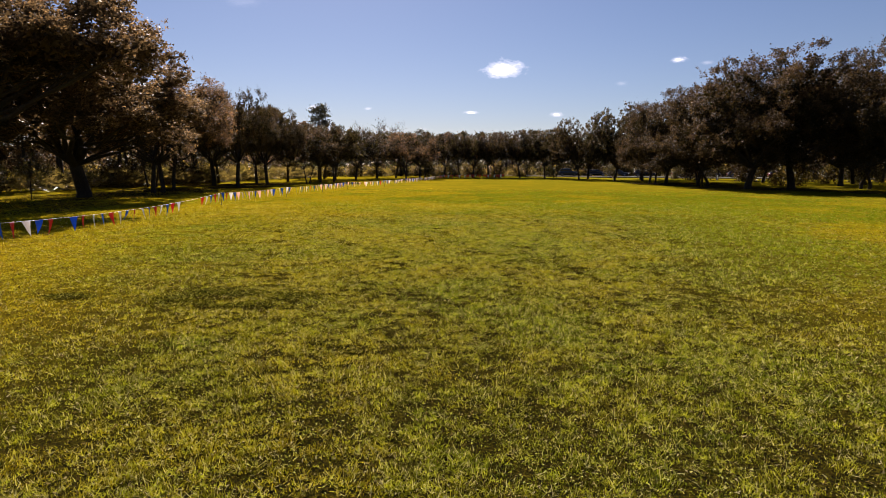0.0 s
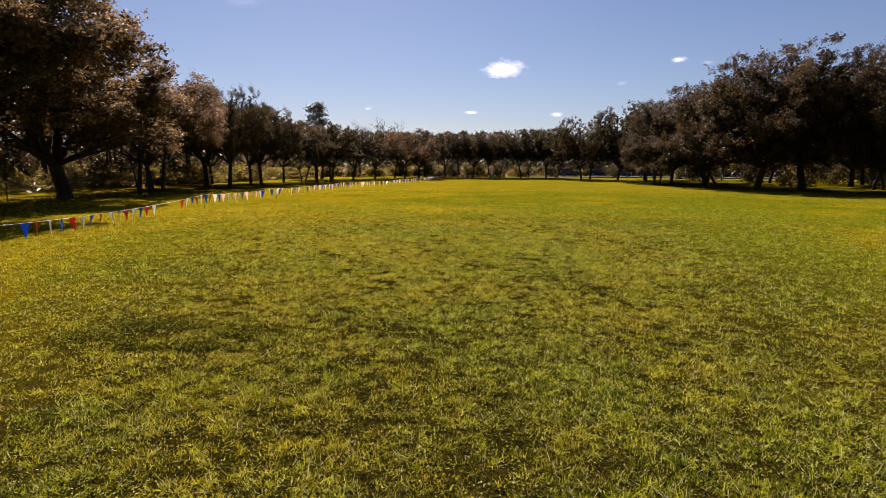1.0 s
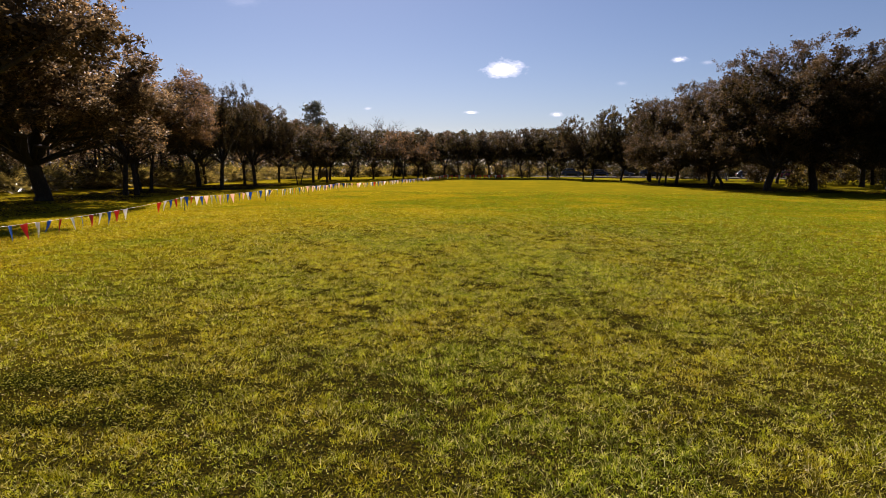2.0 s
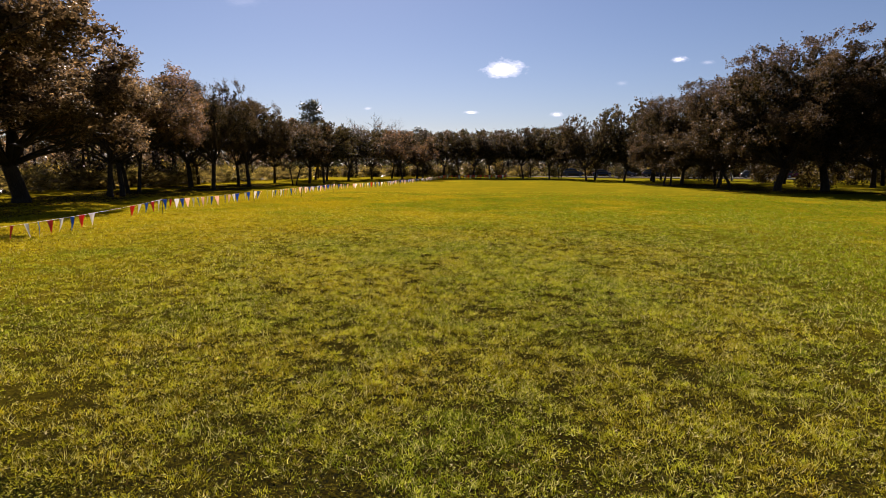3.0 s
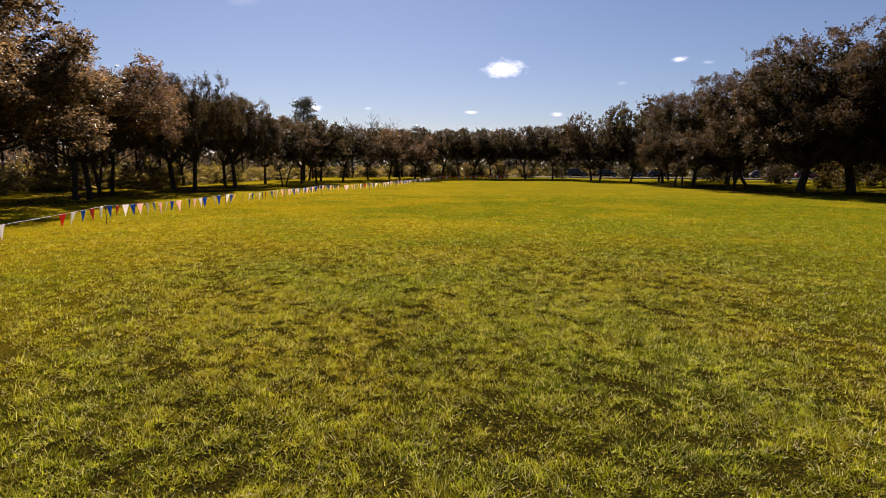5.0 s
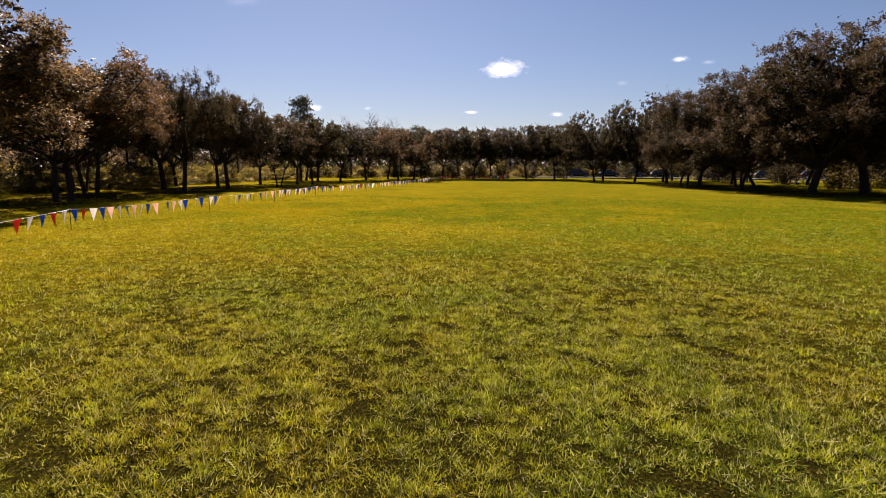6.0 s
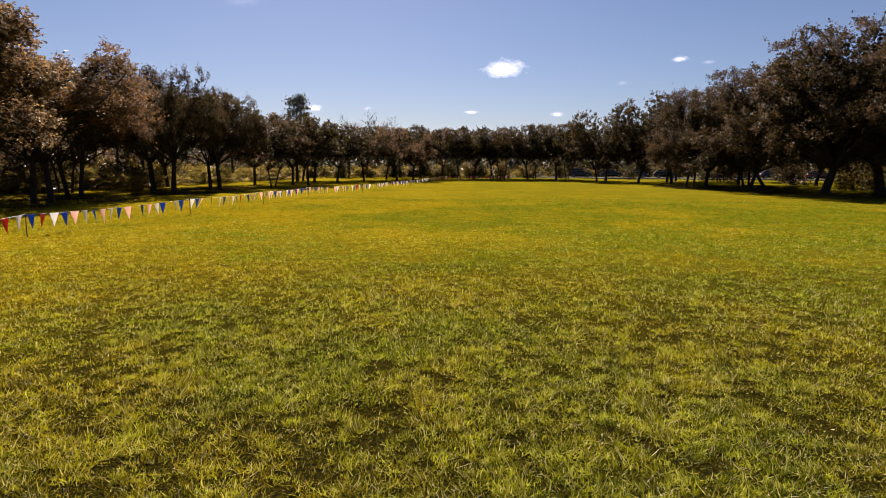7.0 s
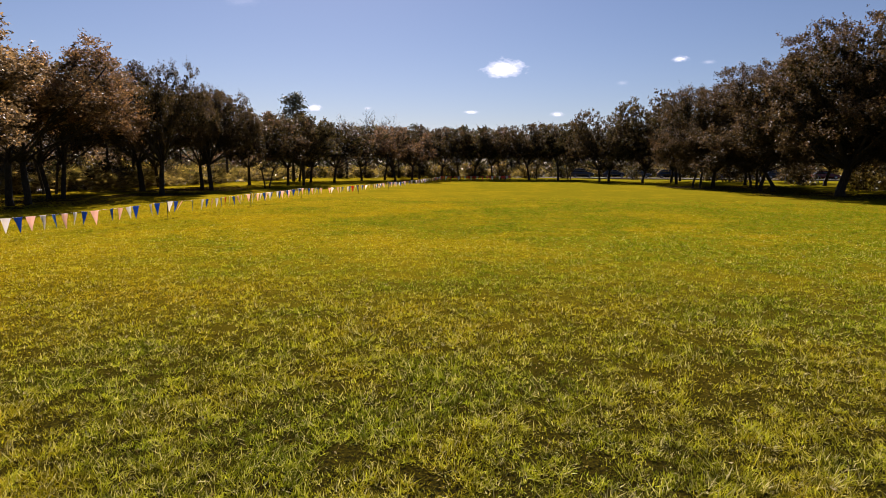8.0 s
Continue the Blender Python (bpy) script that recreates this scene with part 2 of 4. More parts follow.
LAMP_RED, LAMP_CLEAR = make_plain("red_lens", (0.4, 0.02, 0.02), 0.2), make_plain("clear_lens", (0.7, 0.7, 0.68), 0.15)


# ---- building helpers ----
def mesh_of(name, verts, faces, mats, index=None, smooth=False):
    me = bpy.data.meshes.new(name)
    me.from_pydata([tuple(v) for v in verts], [], [tuple(f) for f in faces])
    for m in mats:
        me.materials.append(m)
    if index is not None:
        me.polygons.foreach_set("material_index", np.asarray(index, dtype=np.int32))
    if smooth:
        me.polygons.foreach_set("use_smooth", np.ones(len(me.polygons), dtype=bool))
    me.update()
    return me


def fast_mesh(name, co, loops, size, mat):
    """A mesh of many faces with the same number of corners, from arrays."""
    me = bpy.data.meshes.new(name)
    n = len(loops) // size
    me.vertices.add(len(co))
    me.vertices.foreach_set("co", np.asarray(co, dtype=np.float32).ravel())
    me.loops.add(len(loops))
    me.loops.foreach_set("vertex_index", np.asarray(loops, dtype=np.int32))
    me.polygons.add(n)
    me.polygons.foreach_set("loop_start", np.arange(0, n * size, size, dtype=np.int32))
    me.polygons.foreach_set("loop_total", np.full(n, size, dtype=np.int32))
    me.materials.append(mat)
    me.update(calc_edges=True)
    me.validate()
    return me


def part(name, data, parent, label="", at=None):
    """Links a mesh as one object under a thing or under a part."""
    ob = new(name, data)
    ob.parent = parent
    if at is not None:
        ob.matrix_basis = at
    return tagged(ob, label)


def thing(name, m, label, category, group="", kind=""):
    ob = new(name)
    ob.empty_display_size = 0.3
    ob.matrix_basis = m
    return tagged(ob, label, category, group, kind)


def tube(points, radii, sides=8):
    """Verts and faces of a tapered tube along points."""
    vs, fs = [], []
    pts = [Vector(p) for p in points]
    for i, p in enumerate(pts):
        d = (pts[min(i + 1, len(pts) - 1)] - pts[max(i - 1, 0)]).normalized()
        a = d.cross(Vector((0, 1, 0.13))).normalized()
        b = d.cross(a)
        for k in range(sides):
            w = 2 * math.pi * k / sides
            vs.append(p + (a * math.cos(w) + b * math.sin(w)) * radii[i])
    for i in range(len(pts) - 1):
        for k in range(sides):
            k2 = (k + 1) % sides
            fs.append((i * sides + k, i * sides + k2, (i + 1) * sides + k2, (i + 1) * sides + k))
    fs.append(tuple(range(sides))[::-1])
    fs.append(tuple((len(pts) - 1) * sides + k for k in range(sides)))
    return vs, fs


class Pile:
    """Gathers tubes and boxes that belong to one mesh."""

    def __init__(self):
        self.v, self.f, self.i = [], [], []

    def put(self, vf, mat=0):
        n = len(self.v)
        self.v += list(vf[0])
        self.f += [tuple(k + n for k in f) for f in vf[1]]
        self.i += [mat] * len(vf[1])

    def mesh(self, name, mats, smooth=True):
        return mesh_of(name, self.v, self.f, mats, self.i, smooth)


def ground_z(x, y):
    """The lawn is a very low crown that falls away under the trees on both sides."""
    fall = np.clip((np.abs(x) - 14) / 14.0, 0, 1)
    return (0.14 * np.exp(-((y - 30) / 20.0) ** 2 - (x / 32.0) ** 2) + 0.025 * np.sin(x * 0.41 + 1.3) * np.sin(y * 0.33) + 0.012 * np.sin(x * 1.1 + y * 0.7)
            - 0.17 * fall * fall * (3 - 2 * fall))


def unit(rng, n):
    v = rng.normal(size=(n, 3))
    return v / np.linalg.norm(v, axis=1)[:, None]


def leaf_mesh(name, centres, size, mat, rng, slim=0.6, droop=0.0, corners=3):
    """Small leaves about the centres, turned every way."""
    n = len(centres)
    u = unit(rng, n)
    u[:, 2] -= droop
    u /= np.linalg.norm(u, axis=1)[:, None]
    w = np.cross(u, unit(rng, n))
    w /= np.linalg.norm(w, axis=1)[:, None] + 1e-9
    nrm = np.cross(u, w)
    s = (size * rng.uniform(0.6, 1.35, n))[:, None]
    if corners == 3:
        co = np.stack([centres - u * s * 0.5 - w * s * slim * 0.5, centres + w * s * slim * 0.6 - u * s * 0.2, centres + u * s * 0.6], 1).reshape(-1, 3)
        return fast_mesh(name, co, np.arange(3 * n), 3, mat)
    fold = nrm * s * 0.12
    co = np.stack([centres - u * s * 0.5, centres + w * s * slim * 0.5 + fold, centres + u * s * 0.5, centres - w * s * slim * 0.5 + fold], 1).reshape(-1, 3)
    return fast_mesh(name, co, np.arange(4 * n), 4, mat)


# ---- the ground: one sheet to the horizon ----
def build_ground():
    xs = np.concatenate([-np.geomspace(3000, 60, 14), np.arange(-58, 59, 1.0), np.geomspace(60, 3000, 14)])
    ys = np.concatenate([-np.geomspace(3000, 20, 14), np.arange(-18, 140, 1.0), np.geomspace(141, 3000, 14)])
    gx, gy = np.meshgrid(xs, ys)
    gz = ground_z(gx, gy)
    far = (np.abs(gx) > 70) | (gy > 150) | (gy < -25)
    gz = np.where(far, -0.17 * (np.abs(gx) > 28), gz)
    co = np.stack([gx, gy, gz], -1).reshape(-1, 3)
    a = (np.arange(len(ys) - 1)[:, None] * len(xs) + np.arange(len(xs) - 1)).ravel()
    loops = np.stack([a, a + 1, a + len(xs) + 1, a + len(xs)], 1).ravel()
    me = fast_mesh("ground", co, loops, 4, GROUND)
    me.polygons.foreach_set("use_smooth", np.ones(len(me.polygons), dtype=bool))
    tagged(new("ground", me), "olive green mown lawn with dry yellow patches", "lawn", kind="structure")


build_ground()


# ---- grass ----
def blades(name, x, y, rng, tall, wide, bent, mat):
    """Straight narrow grass blades that lean every way."""
    n = len(x)
    z = ground_z(x, y) - 0.004
    a, turn = rng.uniform(0, 2 * math.pi, n), rng.uniform(0, 2 * math.pi, n)
    h = tall * rng.uniform(0.45, 1.25, n)
    w = wide * rng.uniform(0.7, 1.3, n) * 0.5
    lean = h * bent * rng.uniform(0.15, 1.6, n)
    base = np.stack([x, y, z], 1)
    side = np.stack([np.cos(turn) * w, np.sin(turn) * w, np.zeros(n)], 1)
    tip = base + np.stack([np.cos(a) * lean, np.sin(a) * lean, h * np.clip(1.05 - 0.35 * lean / h, 0.4, 1)], 1)
    co = np.stack([base + side, tip, base - side], 1).reshape(-1, 3)
    return fast_mesh(name, co, np.arange(3 * n), 3, mat)


def scatter(rng, n, x0, x1, y0, y1, keep):
    x, y = rng.uniform(x0, x1, n), rng.uniform(y0, y1, n)
    k = keep(x, y)
    return x[k], y[k]


def tuft(rng, x, y, each, spread):
    """Turns points into small tufts of blades."""
    x = np.repeat(x, each) + rng.normal(0, 1, len(x) * each) * spread
    y = np.repeat(y, each) + rng.normal(0, 1, len(y) * each) * spread
    return x, y


# patches of weeds: place, half-widths, number of leaves
WEED_SPOTS = [(-4.9, 9.3, 1.5, 0.55, 8200), (-3.4, 8.7, 0.8, 0.35, 1800), (-1.3, 6.8, 0.9, 0.5, 1500), (-0.2, 5.3, 0.45, 0.3, 500), (1.9, 8.6, 0.8, 0.4, 900),
              (3.2, 4.8, 0.5, 0.35, 700), (0.45, 5.0, 0.3, 0.2, 300), (-1.8, 14.2, 0.35, 0.2, 500), (1.6, 13.2, 0.8, 0.5, 1400), (-2.2, 11.2, 0.9, 0.5, 900),
              (2.4, 24.4, 0.5, 0.3, 400), (4.4, 24.6, 0.5, 0.2, 500), (0.5, 18.5, 0.6, 0.5, 900), (-2.6, 21.9, 0.6, 0.4, 700), (4.7, 22.1, 0.6, 0.4, 500),
              (-1.1, 18.9, 0.7, 0.4, 800), (2.9, 18.8, 0.7, 0.5, 900), (0.6, 12.2, 0.8, 0.5, 1100), (-0.6, 22.6, 0.6, 0.4, 600), (11.3, 30.5, 0.6, 0.3, 400)]
spot_rng = random.Random(77)
WEED_SPOTS = [(cx + spot_rng.gauss(0, 0.55) * sx, cy + spot_rng.gauss(0, 0.55) * sy, sx * spot_rng.uniform(0.18, 0.5), sy * spot_rng.uniform(0.2, 0.55), n // (6 if cx < -3 and cy < 10 else 13))
              for cx, cy, sx, sy, n in WEED_SPOTS for _ in range(6)]


def build_grass():
    """Tufts of blades, dense in the middle strip of the lawn, wider spaced and coarser away from it."""
    rng = np.random.default_rng(11)
    each = 5
    xs, ys, offs = [], [], []
    # half-width, far end, tufts to the square metre, from and to how far off the strip
    for half, far, dense, least, most in ((6.0, 24.0, 1240, 0.0, 2.0), (15.0, 36.0, 372, 2.0, 5.0), (32.0, 58.0, 80, 5.0, 10.6)):
        n = int(2 * half * (far - 2.2) * dense)
        x, y = rng.uniform(-half, half, n), rng.uniform(2.2, far, n)
        off = np.maximum(np.maximum(y - 15.5, np.abs(x) / 0.74), 4.0) / 4.0
        share = 1240 * off ** -1.75 / dense * np.where(np.abs(x) < 0.8 * y + 0.5, 1.0, 0.12) * np.clip((10.6 - off) / 3.5, 0, 1)
        k = (off >= least) & (off < most) & (rng.random(n) < share)
        xs.append(x[k]), ys.append(y[k]), offs.append(off[k])
    x, y, off = np.concatenate(xs), np.concatenate(ys), np.concatenate(offs)
    # small thin spots and lush spots
    spots, broad = rng.normal(size=(560, 1000)), rng.normal(size=(120, 220))

    def look_up(grid, cell):
        a, b = (x + 32.5) / cell, (y + 7) / cell
        i, j = a.astype(int), b.astype(int)
        u, v = a - i, b - j
        return grid[i, j] * (1 - u) * (1 - v) + grid[i + 1, j] * u * (1 - v) + grid[i, j + 1] * (1 - u) * v + grid[i + 1, j + 1] * u * v
    lush = look_up(spots, 0.13) + 0.4 * look_up(broad, 0.62)
    for cx, cy, sx, sy, n in WEED_SPOTS:
        lush -= min(1.3, n / 450) * np.exp(-((x - cx) / sx) ** 2 - ((y - cy) / sy) ** 2)
    k = rng.random(len(x)) < np.clip(0.98 + 0.65 * lush, 0.08, 1.0)
    x, y, off, lush = x[k], y[k], np.repeat(off[k], each), np.repeat(lush[k], each)
    x, y = tuft(rng, x, y, each, 0.018 * off ** 0.6)
    high = np.repeat(rng.uniform(0.6, 1.35, len(x) // each), each) * np.clip(1.05 + 0.40 * lush, 0.40, 1.9)
    tall, wide = 0.056 * high / off ** 0.10, 0.0080 * off ** 0.90
    tall *= 0.76 + 0.24 * np.clip((y - 11.5) / 5.0, 0, 1)
    edge = np.repeat(rng.uniform(0.8, 1.25, len(x) // each), each)
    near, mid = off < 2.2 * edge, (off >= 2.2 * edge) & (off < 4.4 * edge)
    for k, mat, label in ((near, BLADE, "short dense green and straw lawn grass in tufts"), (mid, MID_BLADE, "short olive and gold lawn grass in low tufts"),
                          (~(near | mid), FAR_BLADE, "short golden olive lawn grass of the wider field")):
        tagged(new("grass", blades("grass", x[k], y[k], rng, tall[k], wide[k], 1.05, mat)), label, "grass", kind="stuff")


def weed_mesh(name, x, y, mat, rng):
    """Small cupped leaves that lie near the ground."""
    n = len(x)
    c = np.stack([x, y, ground_z(x, y) + rng.uniform(0.012, 0.055, n)], 1)
    a = rng.uniform(0, 2 * math.pi, n)
    u = np.stack([np.cos(a), np.sin(a), rng.uniform(-0.3, 0.5, n)], 1)
    v = np.stack([-np.sin(a), np.cos(a), rng.uniform(-0.35, 0.35, n)], 1)
    s = rng.uniform(0.007, 0.014, n)[:, None]
    cup = np.array([0, 0, 0.006])
    co = np.stack([c - u * s, c + v * s * 0.55 + cup - u * s * 0.2, c + u * s + cup, c - v * s * 0.55 + cup - u * s * 0.2], 1).reshape(-1, 3)
    return fast_mesh(name, co, np.arange(4 * n), 4, mat)


def build_weeds():
    """Dark clover in patches, and a looser mat of low weeds among the grass."""
    rng = np.random.default_rng(5)
    xs, ys = [], []
    for cx, cy, sx, sy, n in WEED_SPOTS:
        xs.append(rng.normal(cx, sx * 0.6, int(n * 1.5)))
        ys.append(rng.normal(cy, sy * 0.6, int(n * 1.5)))
    me = weed_mesh("clover", np.concatenate(xs), np.concatenate(ys), CLOVER, rng)
    tagged(new("clover", me), "dark green low clover in patches in the lawn", "weeds", kind="stuff")
    x, y = scatter(rng, 6000, -8, 8, 3.0, 26.0, lambda x, y: np.abs(x) < 0.8 * y + 0.4)
    x, y = tuft(rng, x, y, 3, 0.03)
    x2, y2 = scatter(rng, 38000, -8, 8, 3.2, 15.5, lambda x, y: (np.abs(x) < 0.8 * y + 0.4) & (np.sin(x * 2.1 + 0.9 * np.sin(y * 1.3)) + np.sin(y * 1.9 + x * 0.8) + rng.normal(0, 0.7, len(x)) > 0.1 + 0.08 * (y - 4)))
    x2, y2 = tuft(rng, x2, y2, 3, 0.035)
    me = weed_mesh("low_weeds", np.concatenate([x, x2]), np.concatenate([y, y2]), WEED, rng)
    tagged(new("low_weeds", me), "low broad-leaved yellow-green weeds matted in the lawn", "weeds", kind="stuff")


def build_thatch():
    """Dead bits of grass and leaf that lie between the tufts."""
    rng = np.random.default_rng(19)
    x, y = scatter(rng, 200000, -14, 14, 2.0, 26.0, lambda x, y: (np.abs(x) < 0.8 * y + 0.4) & (rng.random(len(x)) < np.clip(9.0 / y, 0, 1)))
    pos = np.stack([x, y, ground_z(x, y) + rng.uniform(0.004, 0.032, len(x))], 1)
    tagged(new("thatch", leaf_mesh("thatch", pos, 0.030, THATCH, rng, 0.45)), "dead brown and straw bits between the grass tufts", "thatch", kind="stuff")


build_grass()
build_weeds()
build_thatch()


# ---- trees ----
def limb(pile, rng, start, end, r0, r1, sag=0.0, joints=5):
    a, b = np.array(start, float), np.array(end, float)
    pts = []
    for i in range(joints + 1):
        t = i / joints
        p = a + (b - a) * t
        p[2] += sag * math.sin(math.pi * t)
        if 0 < i < joints:
            p += rng.normal(0, 0.06 * np.linalg.norm(b - a) / joints * 2, 3)
        pts.append(p)
    pile.put(tube(pts, [r0 + (r1 - r0) * (i / joints) ** 0.8 for i in range(joints + 1)], 7 if r0 > 0.06 else 4))
    return pts


def make_oak(seed, leaves, size, mat, label, fork=2.4, trunks=1, base=2.4, top=12.0, spread=7.0, inside=0.09, lean=(0.0, 0.0), girth=1.0, masses=84, shoots=7, tilted=1.0):
    """A live oak: short trunk, wide limbs, and a broad crown of leafy shoots that grow in masses, with an uneven outline."""
    rng = np.random.default_rng(seed)
    tree = thing("oak_tree", Matrix.Identity(4), label, "tree", "oak trees round the lawn")
    wood = Pile()
    mid = base + (top - base) * 0.40
    turn = rng.uniform(0, 6.283, 4)

    def crown(a, e, f):
        """A place in the crown: bearing, height angle, share of the way out."""
        lobe = 1 + 0.07 * np.sin(2 * a + turn[0]) + 0.08 * np.sin(3 * a + turn[1]) + 0.06 * np.sin(5 * a + turn[2] + 2 * e)
        r = spread * np.cos(e) ** np.where(e > 0, 0.62, 0.40) * f * lobe
        up = np.where(e > 0, (top - mid) * (1 + 0.06 * np.sin(2 * a + turn[3])), mid - base)
        return np.stack([np.cos(a) * r, np.sin(a) * r, mid + np.sin(e) * up * f], 1)
    heart = np.array([0, 0, mid - 0.6])
    # the leafy masses at the ends of the boughs
    a = np.arange(masses) * 2.39996 + rng.normal(0, 0.35, masses)
    e = np.arcsin(np.where(np.arange(masses) % 3 == 0, rng.uniform(-0.95, -0.15, masses), rng.uniform(-0.3, 0.99, masses)))
    f = np.where(e < -0.1, rng.uniform(0.80, 1.0, masses), rng.uniform(0.72, 0.93, masses))
    f[: masses // 7] *= 0.6
    bough = crown(a, e, f)
    wide = spread * rng.uniform(0.11, 0.23, masses)
    # clumps on the outer side of each mass
    per = 7
    own = np.repeat(np.arange(masses), per)
    out = bough - heart
    out /= np.linalg.norm(out, axis=1)[:, None]
    d = unit(rng, len(own)) + 0.55 * out[own] + np.array([0, 0, 0.25])
    d /= np.linalg.norm(d, axis=1)[:, None]
    clump = bough[own] + d * (wide[own] * rng.uniform(0.55, 1.0, len(own)))[:, None] * np.array([1, 1, 0.78])
    # limbs from the fork out to the masses
    for k in range(trunks):
        off = (0.0, 0.0) if trunks == 1 else (0.5 * math.cos(2.9 * k + seed), 0.5 * math.sin(2.9 * k + seed))
        tilt = tilted * rng.uniform(-0.45, 0.45, 2) * (1 if trunks == 1 else 1.6) + np.array(lean) * 0.12
        r = girth * (0.31 if trunks == 1 else 0.17)
        foot = [(off[0], off[1], -0.15), (off[0], off[1], 0.10), (off[0] * 1.05, off[1] * 1.05, 0.45),
                (off[0] + tilt[0] * 0.5, off[1] + tilt[1] * 0.5, fork * 0.6), (off[0] + tilt[0], off[1] + tilt[1], fork)]
        crotch = (foot[-1][0] + tilt[0] * 0.15, foot[-1][1] + tilt[1] * 0.15, fork + 0.45)
        wood.put(tube(foot + [crotch], [r * 1.38, r * 1.2, r * 1.04, r * 0.95, r * 0.88, r * 0.35], 10))
        head = np.array(foot[-1])
        some = rng.choice(masses, 16 if trunks == 1 else 9, False)
        for j in some:
            end = bough[j] + np.array([lean[0], lean[1], 0])
            pts = limb(wood, rng, head - (0, 0, 0.2), end, r * rng.uniform(0.34, 0.55), 0.035, rng.uniform(-0.1, 0.7))
            for q in (2, 3, 4):
                near = clump[np.argsort(np.linalg.norm(clump + (*lean, 0) - pts[q], axis=1))[:16]] + (*lean, 0)
                for g in near[rng.choice(16, 2 if leaves > 20000 else 1, False)]:
                    limb(wood, rng, pts[q], g, 0.045, 0.012, 0.1, 3)
    part("trunk", wood.mesh("trunk", [BARK]), tree, "dark grey-brown furrowed bark")
    # shoots grow from the clumps, and the leaves sit along the shoots
    who = np.repeat(np.arange(len(clump)), shoots)
    way = 0.75 * d[who] + unit(rng, len(who)) * 0.9 + np.array([0, 0, 0.22])
    way /= np.linalg.norm(way, axis=1)[:, None]
    long = rng.uniform(0.30, 0.85, len(who)) * np.where(rng.random(len(who)) < 0.07, 1.75, 1.0)
    pick = rng.integers(0, len(who), leaves)
    t = rng.uniform(0.0, 1.0, leaves) ** 0.8
    pos = clump[who[pick]] + way[pick] * (long[pick] * t)[:, None] + rng.normal(0, 1, (leaves, 3)) * (0.13 * (1.25 - t))[:, None]
    # bring the crown to its full width and height
    reach = np.quantile(np.hypot(pos[:, 0], pos[:, 1]), 0.985)
    pos[:, :2] *= spread / reach
    tip = np.quantile(pos[:, 2], 0.998)
    pos[:, 2] = mid + (pos[:, 2] - mid) * np.where(pos[:, 2] > mid, (top - mid) / (tip - mid), 1.0)
    pos[:, 2] = np.maximum(pos[:, 2], base - 0.45 + rng.uniform(0, 0.6, leaves))
    pos[:, :2] += lean
    part("crown", leaf_mesh("crown", pos, size, mat, rng), tree)
    # the inner foliage, in leaf tones darkened for the shade within the crown
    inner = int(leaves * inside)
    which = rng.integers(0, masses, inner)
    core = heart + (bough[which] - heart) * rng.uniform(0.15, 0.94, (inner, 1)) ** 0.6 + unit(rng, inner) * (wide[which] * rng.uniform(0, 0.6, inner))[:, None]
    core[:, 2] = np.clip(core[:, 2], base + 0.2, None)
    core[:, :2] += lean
    part("inner_foliage", leaf_mesh("inner_foliage", core, size * 1.8, TAWNY_INNER_LIFTED if mat in (OAK_TAWNY, OAK_BROWN) else OAK_INNER_SHADED, rng, 0.75), tree)
    return tree


def make_pine(seed, top, label, leaves=1500, start=0.55, r=0.15, mat=None, width=1.9, boughs=26, size=0.34):
    """A slender pine: bare straight stem and a thin ragged head."""
    rng = np.random.default_rng(seed)
    tree = thing("pine_tree", Matrix.Identity(4), label, "tree", "slender trees of the woods")
    wood = Pile()
    bend = rng.normal(0, 0.25, 2)
    stem = [(bend[0] * t * t, bend[1] * t * t, top * t) for t in (0, 0.2, 0.4, 0.6, 0.8, 0.97)]
    stem[0] = (0, 0, -0.15)
    wood.put(tube(stem, [r * 1.3, r, r * 0.9, r * 0.7, r * 0.45, 0.02], 7))
    cl = []
    for j in range(boughs):
        t = rng.uniform(start, 1.0)
        a = rng.uniform(0, 6.283)
        out = width * (1.08 - (t - start) / (1 - start) * 0.85) * rng.uniform(0.5, 1.1)
        p0 = np.array([bend[0] * t * t, bend[1] * t * t, top * t])
        p1 = p0 + [math.cos(a) * out, math.sin(a) * out, rng.uniform(-0.1, 0.5)]
        limb(wood, rng, p0, p1, 0.04, 0.012, 0.05, 3)
        cl += [p1, (p0 + p1 * 2) / 3]
    part("trunk", wood.mesh("trunk", [BARK]), tree)
    cl = np.array(cl)
    pick = rng.integers(0, len(cl), leaves)
    pos = cl[pick] + rng.normal(0, 0.34, (leaves, 3)) * np.array([1.2, 1.2, 0.55])
    part("crown", leaf_mesh("crown", pos, size, mat or PINE_LEAF, rng, 0.4), tree)
    return tree


def make_bare(seed, top):
    """A tree that has lost most of its leaves: branching upward into thin twigs."""
    rng = np.random.default_rng(seed)
    tree = thing("bare_tree", Matrix.Identity(4), "pale grey nearly leafless tree with fine upright twigs", "tree")
    wood = Pile()

    def grow(p, d, length, r, level):
        e = p + d * length
        limb(wood, rng, p, e, r, r * 0.55, 0.0, 3)
        if level == 0:
            return
        for _ in range(4 if level > 1 else 5):
            nd = d + rng.normal(0, 0.38, 3) + np.array([0, 0, 0.12])
            t = rng.uniform(0.55, 1.0)
            grow(p + d * length * t, nd / np.linalg.norm(nd), length * rng.uniform(0.5, 0.75), r * 0.5, level - 1)
    grow(np.array([0, 0, -0.15]), np.array([0, 0, 1.0]), top * 0.42, 0.17, 4)
    part("trunk", wood.mesh("trunk", [BARK]), tree)
    tips = np.array(wood.v)[rng.integers(0, len(wood.v), 500)]
    tips = tips[tips[:, 2] > top * 0.4]
    part("crown", leaf_mesh("crown", tips + rng.normal(0, 0.15, tips.shape), 0.16, OAK_BROWN, rng), tree)
    return tree


